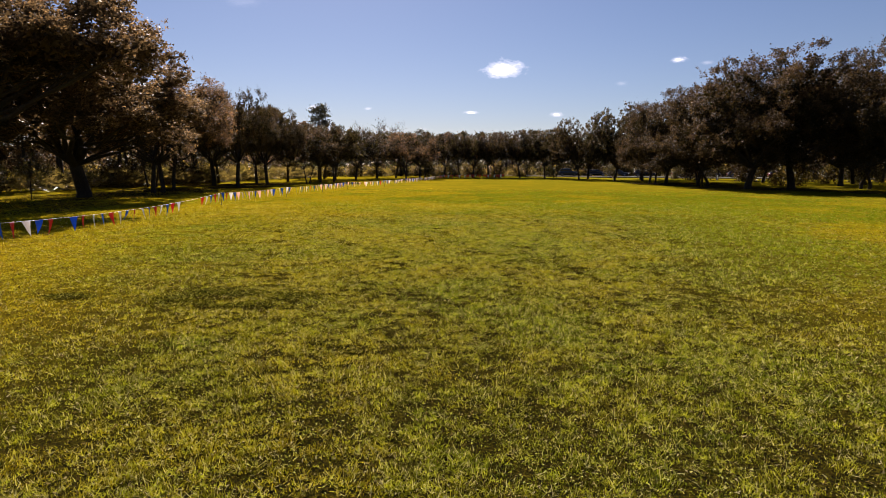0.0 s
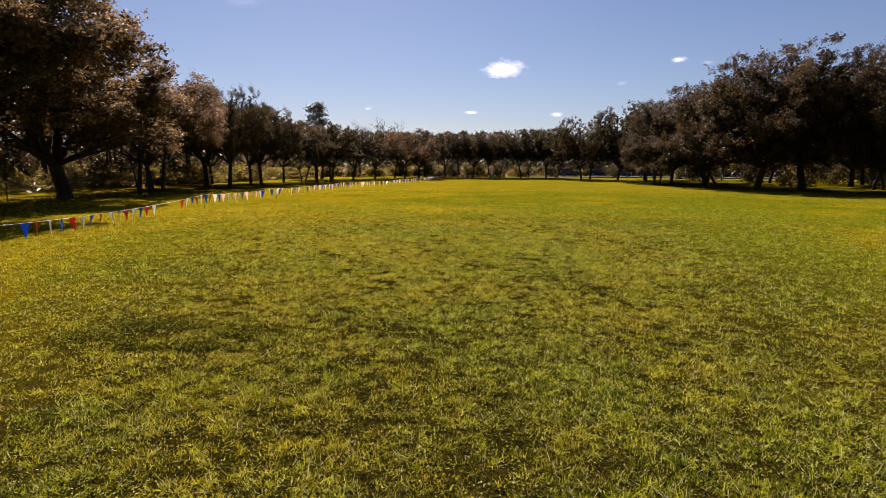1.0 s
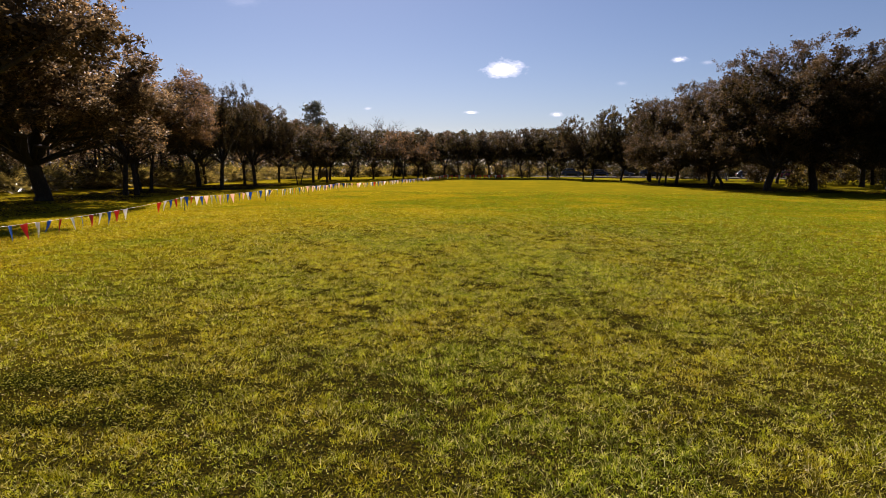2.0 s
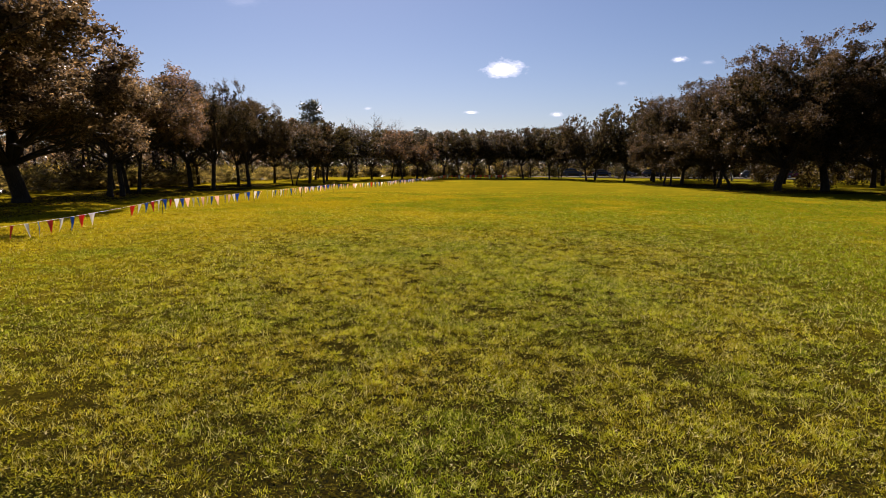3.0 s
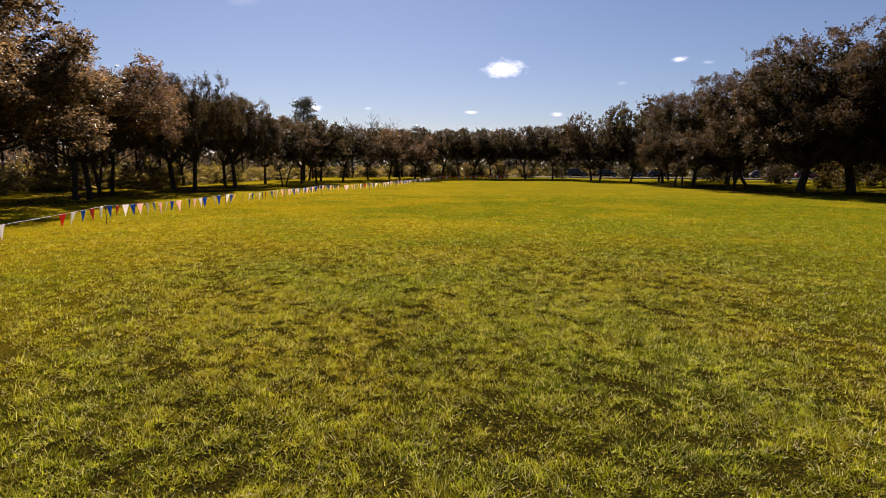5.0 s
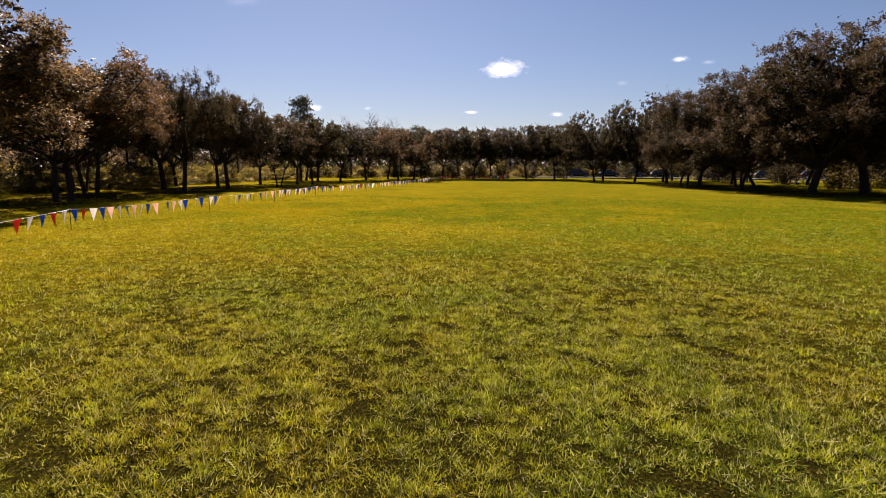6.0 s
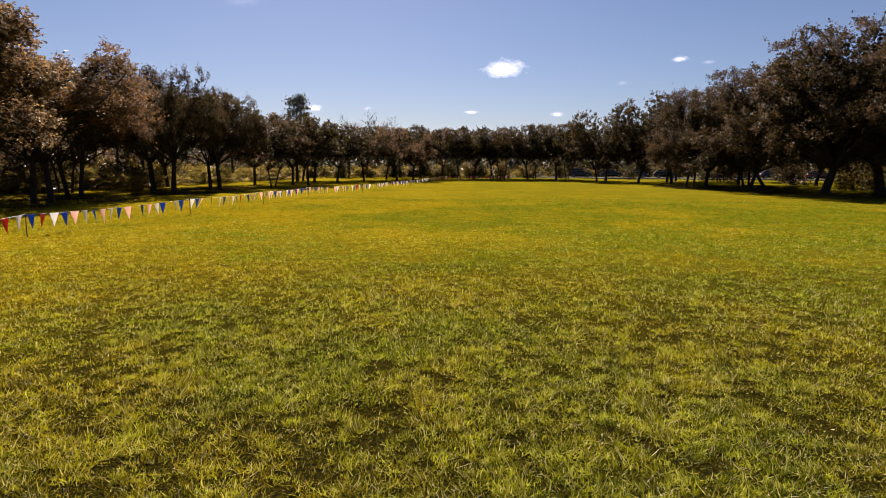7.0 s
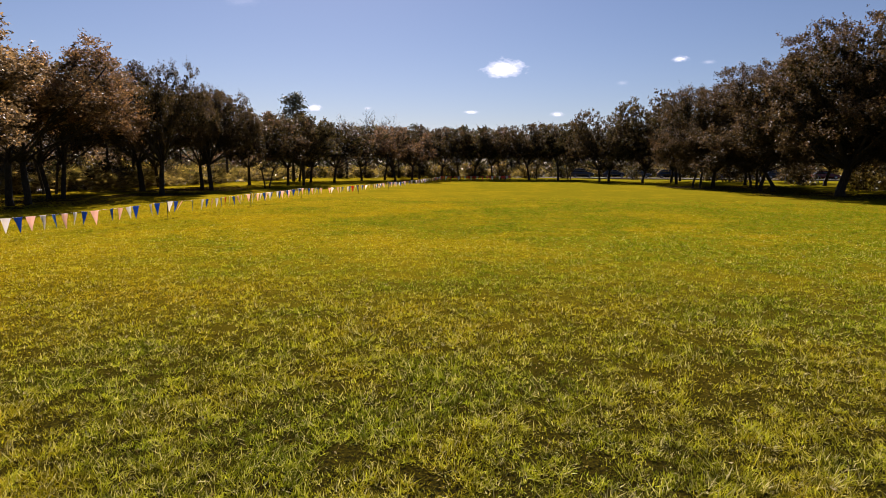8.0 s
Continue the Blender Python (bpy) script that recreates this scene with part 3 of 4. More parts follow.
def make_palmetto(seed):
    """A clump of palmetto: fans of stiff narrow leaflets on arching stalks."""
    rng = np.random.default_rng(seed)
    bush = thing("palmetto", Matrix.Identity(4), "yellow-green palmetto clump with stiff fan leaves", "shrub", "palmettos at the wood's edge")
    v, f = [], []
    for i in range(26):
        a = rng.uniform(0, 6.283)
        e = rng.uniform(0.25, 1.35)
        out = np.array([math.cos(a) * math.cos(e), math.sin(a) * math.cos(e), math.sin(e)])
        root = np.array([rng.normal(0, 0.35), rng.normal(0, 0.35), 0.0])
        hub = root + out * rng.uniform(0.6, 1.5)
        side = np.cross(out, [0, 0, 1.0])
        side /= np.linalg.norm(side)
        n = len(v)
        v += [root, root + side * 0.02, hub + side * 0.015, hub]
        f.append((n, n + 1, n + 2, n + 3))
        nrm = np.cross(side, out)
        for k in range(11):
            w = (k - 5) * 0.26
            dirn = out * math.cos(w) + side * math.sin(w) - np.array([0, 0, 0.18 + 0.05 * abs(k - 5)])
            ln = rng.uniform(0.55, 0.85)
            cross = np.cross(dirn, nrm)
            cross *= 0.035 / np.linalg.norm(cross)
            n = len(v)
            midp = hub + dirn * ln * 0.5
            v += [hub, midp + cross, hub + dirn * ln - np.array([0, 0, 0.06]), midp - cross]
            f.append((n, n + 1, n + 2, n + 3))
    part("foliage", mesh_of("foliage", v, f, [PALM_LEAF]), bush)
    return bush


def make_shrub(seed, mat, label, high=2.4, wide=1.6, leaves=850, size=0.25):
    rng = np.random.default_rng(seed)
    bush = thing("shrub", Matrix.Identity(4), label, "shrub", "shrubs of the undergrowth")
    wood = Pile()
    c = []
    for j in range(11):
        a, e = rng.uniform(0, 6.283), rng.uniform(0.25, 1.5)
        p = np.array([math.cos(a) * math.cos(e) * wide, math.sin(a) * math.cos(e) * wide, math.sin(e) * high]) * rng.uniform(0.6, 1.0)
        limb(wood, rng, (rng.normal(0, 0.15), rng.normal(0, 0.15), -0.1), p, 0.035, 0.01, 0.2, 3)
        c += [p, p * 0.7]
    part("branching", wood.mesh("branching", [BARK]), bush)
    c = np.array(c)
    pos = c[rng.integers(0, len(c), leaves)] + rng.normal(0, 0.3, (leaves, 3))
    pos[:, 2] = np.maximum(pos[:, 2], 0.05)
    part("foliage", leaf_mesh("foliage", pos, size, mat, rng), bush)
    return bush


def stand(proto, x, y, turn, high=1.0, wide=None, label="", first=[]):
    """Puts the prototype itself at its first place, and copies at the next ones."""
    wide = wide or high
    m = Matrix.Translation((x, y, float(ground_z(x, y)) if abs(x) < 70 and y < 150 else -0.17 * (abs(x) > 28))) @ Matrix.Rotation(radians(turn), 4, "Z") @ Matrix.Diagonal((wide, wide, high, 1))
    if proto not in first:
        first.append(proto)
        proto.matrix_basis = m
        ob = proto
    else:
        ob = copy_thing(proto, m @ Matrix.Diagonal([1 / k for k in proto.scale] + [1]))
    if label:
        ob["label"] = label
    return ob


GREEN_OAK, RUST_OAK = "broad live oak with dark green leaves and low limbs", "live oak with thinning russet brown leaves"
big_e = make_oak(25, 50000, 0.125, OAK_TAWNY, "huge spreading live oak with long level limbs", 4.2, 1, 6.0, inside=0.58, girth=1.0, lean=(-0.2, 0.8), tilted=0.25)
big_f = make_oak(26, 60000, 0.125, OAK_TAWNY, "tall dark live oak with a thick trunk and low limb", 2.7, 1, 3.5, inside=0.58, girth=1.2, lean=(1.6, -3.2))
big_a = make_oak(21, 48000, 0.118, OAK_DUSKY, GREEN_OAK, 3.2, 1, 4.9, inside=0.27, girth=0.9)
big_b = make_oak(22, 48000, 0.118, OAK_BROWN, RUST_OAK, 3.2, 2, 5.0, inside=0.36)
big_c = make_oak(23, 52000, 0.118, OAK_DARK, GREEN_OAK, 2.1, 1, 2.0, inside=0.34, girth=0.8)
big_d = make_oak(24, 50000, 0.118, OAK_BRONZE, "tall live oak with bronze tinged leaves", 2.1, 2, 2.0, inside=0.34, girth=0.8)
big_g = make_oak(27, 60000, 0.118, OAK_BRONZE, "wide tall live oak with bronze leaves and boughs sweeping low", 2.1, 1, 1.9, inside=0.32, girth=0.85)
far_a = make_oak(31, 12500, 0.245, OAK_LEAF, GREEN_OAK, 3.1, 1, 4.4, inside=0.20, girth=0.62, masses=62, shoots=4)
far_b = make_oak(32, 12500, 0.245, OAK_BRONZE, RUST_OAK, 3.1, 2, 4.4, inside=0.18, girth=0.62, masses=62, shoots=4)
far_c = make_oak(33, 12500, 0.245, OAK_DUSKY, GREEN_OAK, 3.1, 1, 4.4, inside=0.20, girth=0.62, masses=62, shoots=4)
far_d = make_oak(34, 12500, 0.245, OAK_BROWN, RUST_OAK, 3.1, 1, 4.4, inside=0.14, girth=0.62, masses=62, shoots=4)

far_e = make_oak(35, 12500, 0.245, OAK_DUSKY, GREEN_OAK, 2.2, 1, 2.4, inside=0.20, girth=0.62, masses=62, shoots=4)
far_f = make_oak(36, 12500, 0.245, OAK_LEAF, GREEN_OAK, 2.2, 1, 2.4, inside=0.20, girth=0.62, masses=62, shoots=4)

# each oak: prototype, x, y, turn, height and half-width in metres
OAKS_LEFT = [
    (big_e, -24.0, 28.4, 0, 12.0, 8.8), (big_f, -26.9, 41.2, 0, 10.7, 8.3), (big_b, -25.6, 48.9, 80, 9.6, 7.4), (big_b, -28.0, 55.5, 200, 9.6, 6.2),
    (big_a, -23.6, 61.4, 120, 10.0, 4.8), (big_a, -29.2, 68.8, 60, 10.0, 6.0), (big_a, -23.2, 69.6, 300, 9.2, 4.7), (far_a, -26.0, 74.0, 0, 9.6, 6.0),
    (far_b, -19.6, 74.6, 40, 7.3, 4.8), (far_c, -20.2, 83.6, 150, 8.0, 5.4), (far_a, -18.0, 82.2, 230, 7.6, 4.9), (far_d, -25.6, 86.0, 190, 8.5, 6.0),
    (far_c, -17.0, 93.6, 20, 7.7, 5.6), (far_a, -15.0, 103.0, 310, 8.0, 5.6), (far_d, -9.6, 99.5, 70, 7.5, 5.6), (far_c, -7.8, 106.0, 130, 8.0, 5.6),
    (far_a, -21.0, 97.0, 140, 8.2, 6.2), (far_d, -12.5, 110.0, 250, 8.1, 6.0), (far_c, -24.5, 104.0, 30, 8.2, 6.2),
    # the oak at x = -33 is added to shade the strip by the woods
    (far_b, -33.0, 62.0, 20, 9.4, 6.2), (far_a, -32.5, 78.0, 300, 8.8, 6.2),
]
OAKS_RIGHT = [
    (big_g, 30.6, 65.0, 0, 14.0, 8.9), (big_g, 35.3, 65.3, 140, 15.1, 9.8), (big_d, 29.8, 75.2, 20, 11.9, 8.6), (big_c, 40.5, 55.6, 150, 13.8, 7.9),
    (big_d, 26.2, 83.5, 260, 11.1, 6.0), (big_c, 28.4, 84.4, 310, 11.0, 6.0), (big_d, 33.4, 85.2, 100, 12.0, 7.0), (far_e, 29.4, 99.0, 10, 12.6, 6.9),
    (far_f, 25.4, 101.0, 60, 11.7, 6.3), (far_e, 37.3, 95.8, 200, 12.0, 6.8), (far_e, 19.8, 103.0, 330, 10.5, 5.4), (big_c, 48.0, 77.4, 90, 13.6, 8.4),
    (big_d, 44.0, 66.5, 170, 13.8, 8.2), (far_f, 55.0, 86.0, 280, 12.0, 8.0),
    (far_f, 46.0, 93.0, 15, 12.0, 7.4), (far_e, 22.8, 110.0, 200, 10.4, 6.2), (far_f, 31.5, 107.0, 120, 11.2, 6.6),
]
OAKS_FAR = [
    (far_c, -3.6, 111.5, 15, 8.3, 6.0), (far_a, 1.8, 113.0, 92, 8.6, 5.8), (far_b, 6.3, 111.6, 169, 8.6, 5.6), (far_c, 10.6, 112.6, 246, 8.9, 5.8),
    (far_a, 15.0, 110.6, 323, 9.0, 5.8), (far_d, -0.8, 119.0, 40, 8.7, 5.8), (far_b, 12.6, 119.5, 80, 9.1, 5.8), (far_c, 5.0, 120.0, 300, 9.0, 5.8), (far_a, -7.6, 118.0, 210, 8.6, 5.6),
    (far_b, 18.0, 117.5, 20, 9.3, 5.8),
    (far_a, -14.0, 158.0, 20, 10.6, 7.8), (far_c, -2.0, 161.0, 81, 10.9, 7.8), (far_a, 10.0, 159.0, 142, 10.8, 7.8), (far_c, 22.0, 163.0, 203, 10.8, 7.8),
    (far_a, 47.0, 112.0, 100, 10.8, 7.0), (far_c, 58.0, 104.0, 310, 10.8, 7.0), (far_c, 36.0, 116.0, 170, 10.5, 6.8), (far_a, 66.0, 96.0, 20, 10.8, 7.4),
]
for proto, x, y, turn, high, wide in OAKS_LEFT + OAKS_RIGHT + OAKS_FAR:
    stand(proto, x, y, turn, high / 12.0, wide / 7.0)

# the tall pine, the bare tree and small conifers that overtop the far row
tall_pine = make_pine(3, 12.6, "tall dark pine that rises above the oaks", 4600, 0.42, 0.2, None, 3.6, 74, 0.34)
stand(tall_pine, -25.4, 104.0, 0)
bare = make_bare(9, 12.0)
stand(bare, -18.2, 126.0, 0, 1.03, 1.4)
stand(bare, -13.5, 128.0, 140, 0.98, 1.4)
stand(bare, -22.0, 127.0, 250, 0.98, 1.4)
pines = [make_pine(40 + k, 12.0, "slender pine with a bare stem and a thin crown", 1000, 0.5) for k in range(3)]
prng = random.Random(4)
WOODS = [(-9.5, 133.0, 0.82), (-27.0, 116.0, 0.75), (-33.0, 98.0, 0.95), (-12.0, 126.0, 0.70)]
WOODS += [(prng.uniform(-78, -41), 30 + i * 2.4 + prng.uniform(-1, 1), prng.uniform(0.75, 1.05)) for i in range(44)]
WOODS += [(prng.uniform(-40, 12), prng.uniform(134, 150), prng.uniform(0.55, 0.72)) for i in range(18)]
WOODS += [(prng.uniform(-41, -36.3), 43 + i * 2.6 + prng.uniform(-1, 1), prng.uniform(0.75, 1.0)) for i in range(17)]
for i, (x, y, s) in enumerate(WOODS):
    stand(pines[i % 3], x, y, prng.uniform(0, 360), s, prng.uniform(0.8, 1.1))

# undergrowth at the edge of the woods
thickets = [make_shrub(80, THICKET_LEAF, "tall brown leafless thicket tree in the woods", 5.2, 2.4, 1150, 0.36), make_shrub(81, THICKET_LEAF, "tall grey-brown thicket tree in the woods", 6.0, 2.6, 900, 0.30)]
for i in range(52):
    y = 28 + i * 2.1 + prng.uniform(-1, 1)
    stand(thickets[i % 2], -46 - abs(prng.gauss(0, 7)) + 0.12 * max(0, y - 60), y, prng.uniform(0, 360), prng.uniform(0.9, 1.5))
palmettos = [make_palmetto(60 + k) for k in range(3)]
shrubs = [make_shrub(70, SHRUB_LEAF, "sunlit yellow-green leafy shrub at the wood's edge"), make_shrub(71, OAK_DUSKY, "brown half-dry shrub at the wood's edge"), make_shrub(72, OAK_LEAF, "dense dark green shrub in the undergrowth", 2.8, 1.8)]


def wood_edge(y):
    """Where the mown ground ends on the flag side."""
    return -35.5 + 0.055 * max(0.0, y - 60) * 2.2


for i in range(64):
    y = 30 + i * 1.35 + prng.uniform(-0.6, 0.6)
    stand(palmettos[i % 3], wood_edge(y) - abs(prng.gauss(0, 2.2)), y, prng.uniform(0, 360), prng.uniform(0.8, 1.5))
for i in range(96):
    y = 30 + i * 0.95 + prng.uniform(-0.6, 0.6)
    stand(shrubs[(i * 7 + i // 3) % 3], wood_edge(y) - 1.5 - abs(prng.gauss(0, 5.0)), y, prng.uniform(0, 360), prng.uniform(0.7, 1.4))
for i in range(56):
    x = -32 + i * 0.85
    stand((palmettos + shrubs)[i % 6], x, 126.5 + prng.uniform(-2, 5), prng.uniform(0, 360), prng.uniform(0.8, 1.5))
for i in range(0, 36, 7):
    x = 6 + i * 1.75
    stand(shrubs[2 if i % 4 else 1], x, 129.5 - 0.22 * (x - 8) + prng.uniform(-1.5, 1.5), prng.uniform(0, 360), prng.uniform(0.85, 1.35))
for i in range(64):
    x = 8 + i * 1.5
    stand((shrubs[2], shrubs[1], palmettos[i % 3], shrubs[2], shrubs[0])[i % 5], x, 147.5 - 0.22 * (x - 8) + prng.uniform(0, 4), prng.uniform(0, 360), prng.uniform(1.0, 1.7))
for i in range(0, 40, 2):
    x = 8 + i * 2.5
    stand(thickets[1 - i % 4 // 2], x, 156 - 0.22 * (x - 8) + prng.uniform(0, 5), prng.uniform(0, 360), prng.uniform(0.8, 1.1))
for i, (x, y) in enumerate(((44.5, 96.0), (48.0, 103.0), (58.0, 101.0), (67.0, 99.0), (70.0, 93.0), (56.0, 84.0), (62.0, 80.0), (66.0, 86.0), (40.5, 108.0), (45.0, 112.0))):
    stand(shrubs[1 + i % 2], x, y, prng.uniform(0, 360), prng.uniform(0.9, 1.3))
for x, y in ((40.2, 76.2), (41.6, 77.4), (53.0, 88.5), (53.5, 99.0), (55.5, 98.0), (62.5, 96.0)):
    stand(shrubs[0], x, y, prng.uniform(0, 360), prng.uniform(1.0, 1.25))


def build_far_woods():
    """The belt of woods that closes the view all round."""
    rng = np.random.default_rng(8)
    n = 52000
    a = rng.uniform(-1.9, 1.9, n)
    r = 172 + rng.uniform(0, 34, n)
    top = 7.4 + 1.6 * np.sin(a * 23) + 1.1 * np.sin(a * 61 + 1) + 0.8 * np.sin(a * 140)
    z = rng.uniform(0, 1, n) ** 0.8 * top
    pos = np.stack([np.sin(a) * r, np.cos(a) * r * 0.95, z], 1)
    tagged(new("distant_woods", leaf_mesh("distant_woods", pos, 1.15, PINE_LEAF, rng, 0.7)), "dark belt of distant mixed woods", "woods", kind="stuff")


build_far_woods()


def build_litter():
    """Fallen leaves under the oaks, thick and dark to deepen the shade there."""
    rng = np.random.default_rng(14)
    xs, ys = [], []
    for _, x, y, _, _, w in OAKS_LEFT[:8] + OAKS_RIGHT[:7]:
        r = 0.72 * w * np.sqrt(rng.random(4200))
        a = rng.uniform(0, 6.283, 4200)
        xs.append(x + r * np.cos(a)), ys.append(y + r * np.sin(a))
    x, y = np.concatenate(xs), np.concatenate(ys)
    pos = np.stack([x, y, np.zeros(len(x))], 1)
    me = leaf_mesh("leaf_litter", pos, 0.12, SHADE_LITTER, rng)
    for v in me.vertices:
        v.co.z = float(ground_z(v.co.x, v.co.y)) + 0.05 + v.co.z * 0.25
    tagged(new("leaf_litter", me), "dry dark brown fallen oak leaves that deepen the shade", "leaves", kind="stuff")


build_litter()


# ---- a staked sapling among the oaks ----
def build_sapling(x, y):
    rng = np.random.default_rng(2)
    tree = thing("sapling", Matrix.Translation((x, y, float(ground_z(x, y)))), "young sapling with drooping pale leaves on a thin stem", "tree")
    p = Pile()
    p.put(tube([(0, 0, -0.1), (0.02, 0, 0.8), (0.0, 0.02, 1.6)], [0.035, 0.03, 0.02], 7))
    for k in range(9):
        a = 2 * math.pi * k / 9 + 0.3
        limb(p, rng, (0, 0, 1.4 + 0.03 * k), (math.cos(a) * 0.8, math.sin(a) * 0.8, 1.5 + rng.uniform(-0.3, 0.4)), 0.014, 0.006, 0.35, 4)
    part("stem", p.mesh("stem", [BARK]), tree)
    c = np.array(p.v)
    c = c[c[:, 2] > 1.35]
    pos = c[rng.integers(0, len(c), 420)] + rng.normal(0, 0.09, (420, 3))
    part("foliage", leaf_mesh("foliage", pos, 0.24, PALM_LEAF, rng, 0.22, 0.5, 4), tree)


build_sapling(-28.0, 37.5)


# ---- the line of pennants on stakes ----
STAKES = [(-11.7, 6.0), (-11.9, 14.4), (-12.5, 30.2), (-11.6, 38.5), (-11.0, 46.0), (-10.7, 54.5), (-8.4, 63.0), (-7.0, 71.0), (-5.8, 79.0), (-4.6, 87.5), (-3.9, 96.0),
          (-3.4, 104.5), (2.0, 109.0), (7.5, 111.0)]
STAKE_TOP = 0.67


def make_stake():
    p = Pile()
    p.put(tube([(0, 0, -0.2), (0, 0, 0.3), (0.004, 0, STAKE_TOP)], [0.014, 0.014, 0.013], 8))
    s = thing("stake", Matrix.Identity(4), "thin dark steel stake that carries the pennant line", "stake", "stakes of the pennant line")
    part("rod", p.mesh("rod", [STEEL]), s)
    cap = Pile()
    cap.put(tube([(0, 0, STAKE_TOP - 0.05), (0, 0, STAKE_TOP - 0.02), (0, 0, STAKE_TOP + 0.02), (0, 0, STAKE_TOP + 0.035)], [0.02, 0.034, 0.034, 0.016], 10))
    part("cap", cap.mesh("cap", [STEEL]), s, "dark round cap")
    return s


def pennant_mesh(name, mat, seed):
    """A long triangle of thin vinyl with a hem and a slight curl, hanging from its top edge."""
    rng = random.Random(seed)
    w, h = 0.25, 0.45
    curl = rng.uniform(-0.05, 0.05)
    v, f = [], []
    for side in (0, 1):
        for r in range(6):
            t = r / 5
            half = w / 2 * (1 - t) + 0.004
            bow = curl * t * t + 0.012 * math.sin(3.2 * t + seed)
            for k in (-1, 0, 1):
                v.append((k * half, bow + 0.018 * (1 - abs(k)) * (1 - t) + (0.003 if side else 0), -h * t))
    for side in (0, 1):
        o = side * 18
        for r in range(5):
            for k in range(2):
                q = (o + r * 3 + k, o + r * 3 + k + 1, o + r * 3 + k + 4, o + r * 3 + k + 3)
                f.append(q if side else q[::-1])
    rim = [0, 1, 2, 5, 8, 11, 14, 17, 16, 15, 12, 9, 6, 3]
    for a, b in zip(rim, rim[1:] + rim[:1]):
        f.append((a, b, b + 18, a + 18))
    return mesh_of(name, v, f, [mat])


def build_pennants():
    rng = random.Random(31)
    proto = make_stake()
    for i, (x, y) in enumerate(STAKES):
        stand(proto, x, y, rng.uniform(0, 360), rng.uniform(0.95, 1.06), 1.0)
    kinds = [[pennant_mesh("pennant", m, k + 10 * j) for k in range(3)] for j, m in enumerate((RED, WHITE, BLUE, FADED))]
    names = ("red pennant", "white pennant", "blue pennant", "faded pale red pennant")
    count = 0
    for (x0, y0), (x1, y1) in zip(STAKES, STAKES[1:]):
        a = Vector((x0, y0, float(ground_z(x0, y0)) + STAKE_TOP - 0.01))
        b = Vector((x1, y1, float(ground_z(x1, y1)) + STAKE_TOP - 0.01))
        line = thing("pennant_line", Matrix.Translation(a), "white cord with red, white and blue triangular pennants", "bunting", "spans of the pennant line")
        sag = rng.uniform(0.04, 0.07) * (3.2 if 10 < y0 < 20 else 1.0)
        run = b - a
        at = lambda t: run * t + Vector((0, 0, -sag * 4 * t * (1 - t)))
        p = Pile()
        p.put(tube([at(t / 16) for t in range(17)], [0.0045 if y0 < 28 else 0.002] * 17, 5))
        part("cord", p.mesh("cord", [CORD]), line)
        n = int(run.length / (0.52 if y0 < 26 else 0.41))
        gap = rng.choice((5, 8, 11))
        for k in range(n):
            count += 1
            t = (k + 0.5) / n
            if k == gap or rng.random() < 0.03 or 25.5 < (a + at(t)).y < 27.4:
                continue
            c = count % 3
            if y0 > 100 and c == 2:
                c = 0
            if c == 0 and 28 < y0 < 90 and rng.random() < 0.93:
                c = 3
            big = 1.8 if y0 > 100 else 1.0
            turn = math.degrees(math.atan2(run.y, run.x)) + rng.gauss(0, 16)
            m = Matrix.Translation(at(t)) @ pose(0, 0, 0, rng.gauss(4, 9), rng.gauss(0, 5), turn) @ Matrix.Diagonal((big * rng.uniform(0.9, 1.05), 1, rng.uniform(0.9, 1.05) * min(big, 1.3), 1))
            part("pennant", kinds[c][rng.randrange(3)], line, names[c], m)


build_pennants()


# ---- the road beyond the trees, with parked cars ----
def build_road():
    """The park road behind the far trees."""
    v, f = [], []
    for i in range(20):
        x = 8 + i * 6.0
        near = 133 - 0.22 * (x - 8) + 0.8 * math.sin(x * 0.06)
        v += [(x, near, 0.03), (x, near + 10, 0.03), (x, near - 0.2, -0.2), (x, near + 10.2, -0.2)]
    for i in range(19):
        a = i * 4
        f += [(a, a + 4, a + 5, a + 1), (a + 2, a + 6, a + 4, a), (a + 1, a + 5, a + 7, a + 3)]
    tagged(new("road", mesh_of("road", v, f, [ASPHALT])), "pale sunlit asphalt of the park road", "road", kind="structure")


def loft(sections):
    """A closed body from cross-sections, each a list of points."""
    n = len(sections[0])
    v = [p for s in sections for p in s]
    f = []
    for i in range(len(sections) - 1):
        for k in range(n):
            k2 = (k + 1) % n
            f.append((i * n + k, i * n + k2, (i + 1) * n + k2, (i + 1) * n + k))
    f += [tuple(range(n))[::-1], tuple((len(sections) - 1) * n + k for k in range(n))]
    return v, f


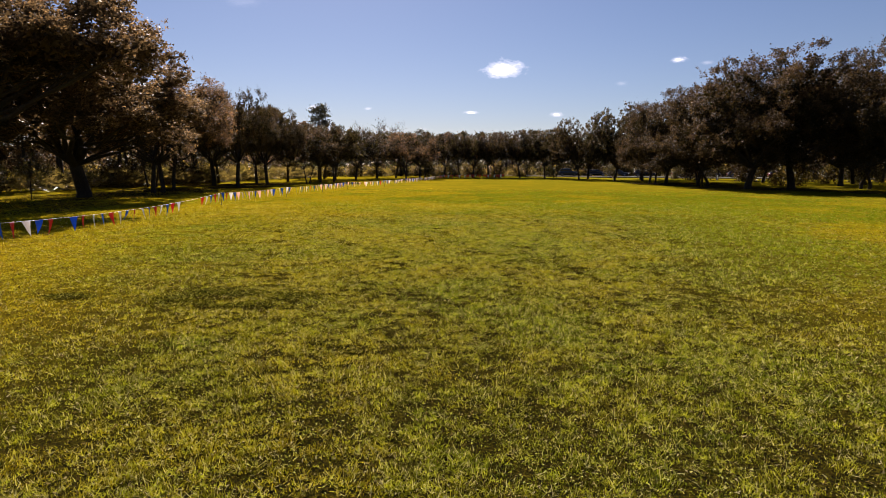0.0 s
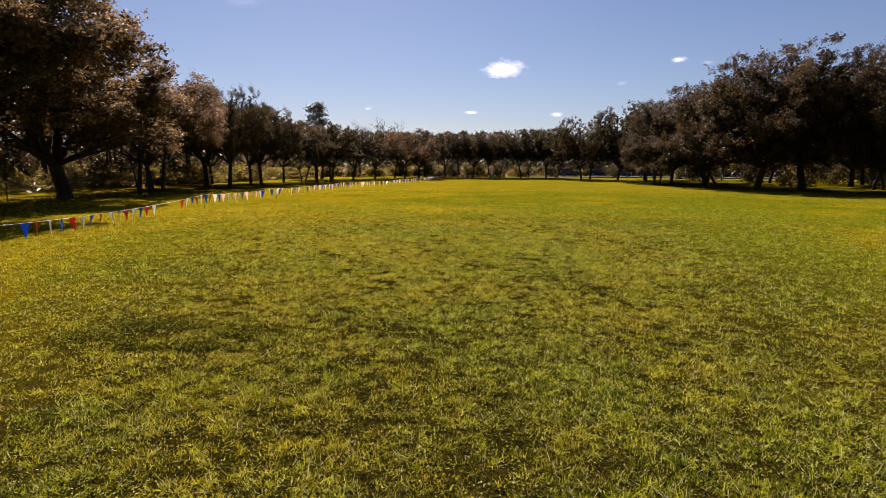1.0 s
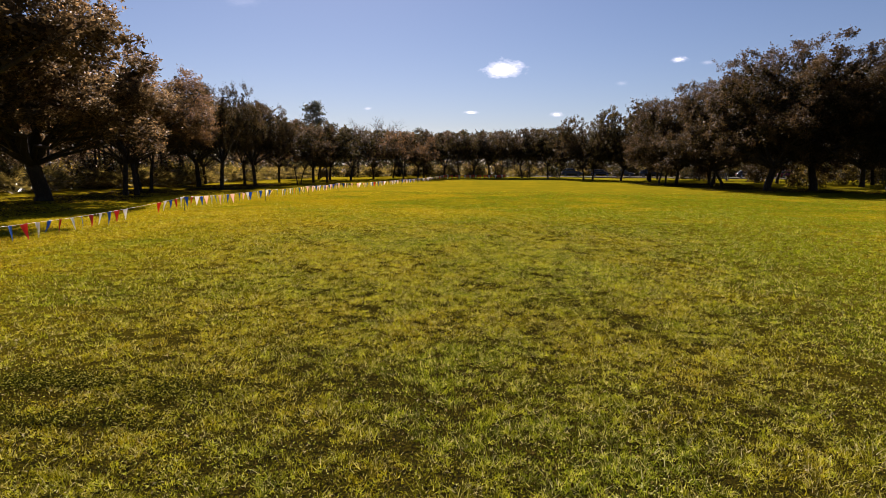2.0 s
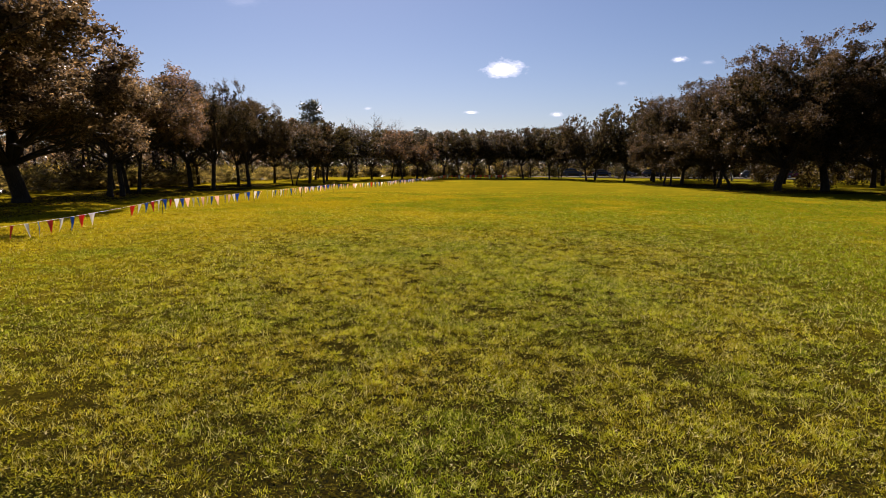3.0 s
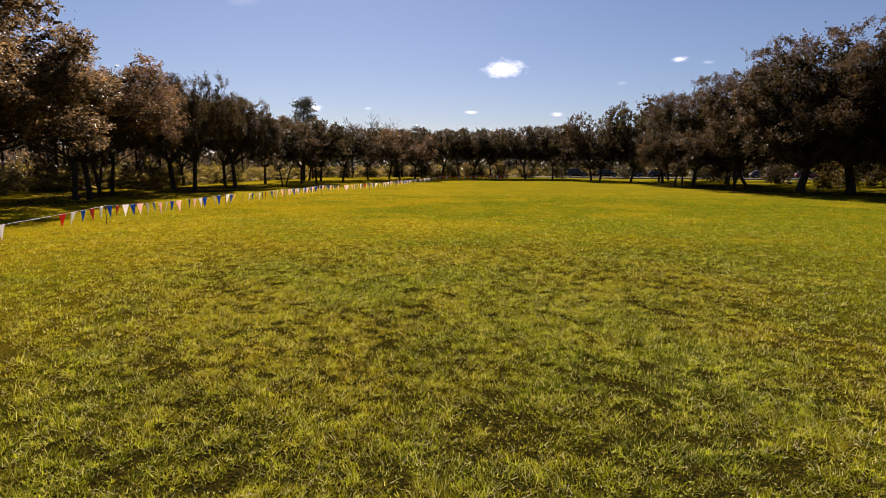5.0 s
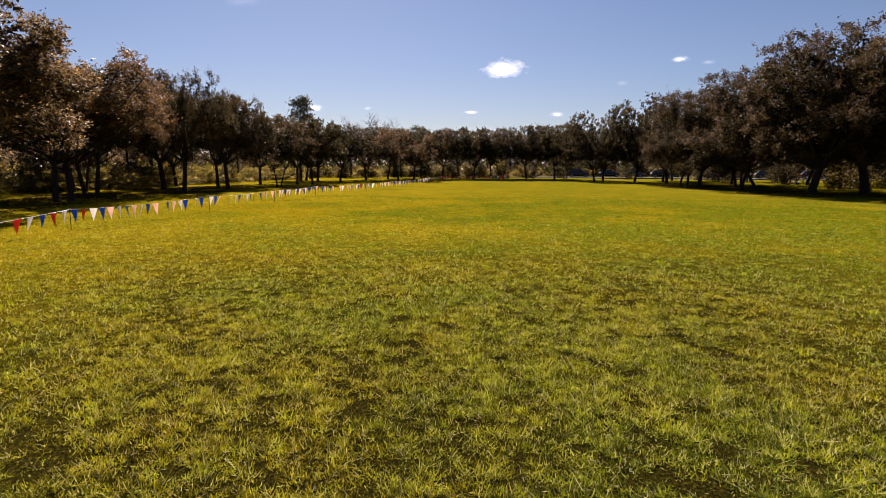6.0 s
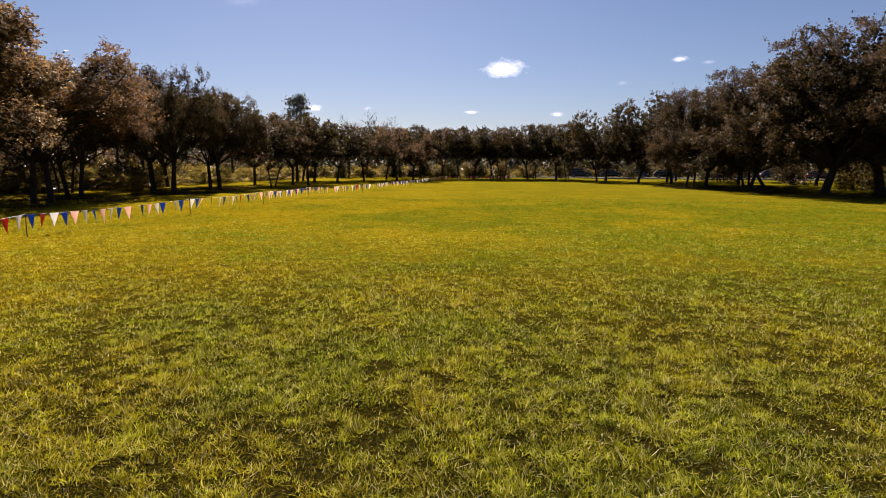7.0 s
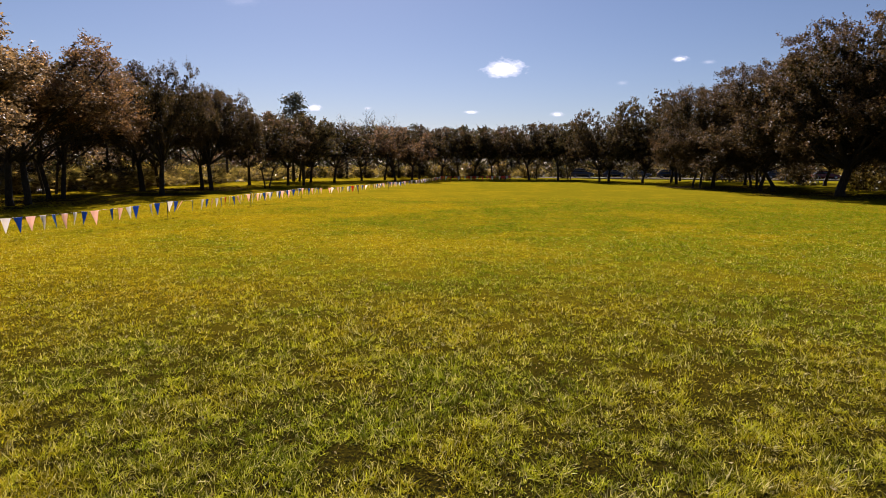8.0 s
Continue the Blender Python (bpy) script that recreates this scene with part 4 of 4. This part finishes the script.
def build_car(m, paint, label, tall=1.0):
    car = thing("car", m, label, "car", "parked cars")

    def ring(x, half, low, high):
        return [(x, -half, low), (x, -half * 1.02, (low + high) / 2), (x, -half * 0.94, high), (x, half * 0.94, high), (x, half * 1.02, (low + high) / 2), (x, half, low)]
    body = Pile()
    body.put(loft([ring(x, h, lo, hi * tall) for x, h, lo, hi in ((-2.2, 0.70, 0.42, 0.80), (-2.1, 0.84, 0.28, 0.95), (-1.2, 0.90, 0.24, 1.00), (0.6, 0.90, 0.24, 0.98), (1.6, 0.87, 0.26, 0.86), (2.15, 0.76, 0.32, 0.70), (2.25, 0.62, 0.42, 0.60))]))
    part("body", body.mesh("body", [paint]), car)
    cab = Pile()
    cab.put(loft([ring(x, h, 0.94 * tall, hi * tall) for x, h, hi in ((-1.95, 0.78, 1.0), (-1.45, 0.70, 1.40), (-0.4, 0.68, 1.47), (0.3, 0.68, 1.42), (1.0, 0.78, 0.98))]))
    part("cabin_glass", cab.mesh("cabin_glass", [GLASS]), car, "dark window glass")
    roof = Pile()
    roof.put(loft([ring(x, 0.67, 1.44 * tall, hi * tall) for x, hi in ((-1.5, 1.46), (-0.9, 1.51), (0.0, 1.51), (0.35, 1.46))]))
    part("roof", roof.mesh("roof", [paint]), car)
    for x in (-1.35, 1.35):
        for s in (-1, 1):
            tyre = Pile()
            tyre.put(tube([(x, s * 0.70, 0.32), (x, s * 0.72, 0.32), (x, s * 0.90, 0.32), (x, s * 0.92, 0.32)], [0.28, 0.32, 0.32, 0.28], 18))
            w = part("wheel", tyre.mesh("wheel", [RUBBER]), car, "black tyre")
            rim = Pile()
            rim.put(tube([(x, s * 0.90, 0.32), (x, s * 0.93, 0.32)], [0.20, 0.17], 14))
            part("rim", rim.mesh("rim", [CHROME]), w, "bright rim")
    for s in (-1, 1):
        for x, mat, nm in ((2.16, LAMP_CLEAR, "headlight"), (-2.17, LAMP_RED, "tail_light")):
            q = Pile()
            q.put(tube([(x - 0.06, s * 0.6, 0.68 * tall), (x + 0.06, s * 0.6, 0.68 * tall)], [0.09, 0.09], 8))
            part(nm, q.mesh(nm, [mat]), car)


build_road()
PAINTS = {"dark grey": (0.03, 0.032, 0.035), "silver": (0.45, 0.46, 0.47), "black": (0.012, 0.012, 0.013), "white": (0.72, 0.72, 0.70), "maroon": (0.10, 0.015, 0.015)}
paints = {k: make_plain("car_paint_" + k.replace(" ", "_"), c, 0.25, 0.0, 0.4, 0.7) for k, c in PAINTS.items()}
for x, back, turn, c, tall in ((23.5, 4, -10, "dark grey", 1.15), (30.0, 6, -15, "black", 1.0), (34.5, 6, -20, "dark grey", 1.0), (39.5, 5, -14, "black", 1.1), (47.0, 5, -12, "dark grey", 1.0),
                                (52.0, 5, -12, "dark grey", 1.0), (58.0, 6, -12, "dark grey", 1.0), (65.5, 6, -12, "maroon", 1.0)):
    y = 133 - 0.22 * (x - 8) + 0.8 * math.sin(x * 0.06) + back
    build_car(pose(x, y, 0.03, 0, 0, turn), paints[c], c + " car parked on the pale park road", tall)


# ---- short white marker posts beside the road ----
def build_post(x, y):
    p = Pile()
    p.put(tube([(0, 0, -0.15), (0, 0, 0.0), (0, 0, 0.66), (0, 0, 0.70)], [0.075, 0.075, 0.07, 0.045], 10))
    s = thing("marker_post", Matrix.Translation((x, y, 0)), "short white marker post in the grass", "post", "marker posts")
    part("post", p.mesh("post", [POST_WHITE]), s)


for x, y in ((46.0, 109.5), (49.2, 108.5), (51.0, 108.0), (53.4, 107.2)):
    build_post(x, y)


# ---- small clouds, far off ----
def build_cloud(across, up, wide, high, density, seed):
    """across and up are tangents of the direction seen from the start of the walk."""
    far = 2600.0
    eye = Vector((0, 0, EYE))
    c = eye + Vector((across, 1.0, up)) * far
    bm = bmesh.new()
    bmesh.ops.create_grid(bm, x_segments=12, y_segments=6, size=1.0)
    for v in bm.verts:
        v.co.z = 0.12 * math.sin(3 * v.co.x + seed) * math.cos(2 * v.co.y)
    me = bpy.data.meshes.new("cloud")
    bm.to_mesh(me)
    bm.free()
    me.materials.append(CLOUD)
    ob = tagged(new("cloud", me), "small white fair-weather cloud in the blue sky", "cloud", "clouds", "structure")
    ob["density"] = density
    ob.matrix_basis = Matrix.Translation(c) @ Matrix.Rotation(-math.atan(across), 4, "Z") @ Matrix.Rotation(radians(90), 4, "X") @ Matrix.Diagonal((far * wide * 0.86, far * high * 0.80, far * 0.02, 1))
    ob.visible_shadow = False


CLOUDS = [(0.0660, 0.1535, 0.0560, 0.0310, 0.95),
          (0.3465, 0.1702, 0.021, 0.0105, 0.55),
          (0.3918, 0.1657, 0.0172, 0.0076, 0.15),
          (0.1523, 0.0835, 0.0172, 0.0090, 0.55),
          (0.012, 0.0871, 0.0191, 0.0057, 0.7),
          (-0.2468, 0.0934, 0.0191, 0.0115, 0.9),
          (-0.1588, 0.0934, 0.0115, 0.0057, 0.25),
          (-0.3603, 0.2638, 0.0574, 0.0249, 0.05),
          (0.256, 0.1331, 0.0153, 0.0086, 0.10)]
for k, (a, u, w, h, d) in enumerate(CLOUDS):
    build_cloud(a, u, w, h, d, k)
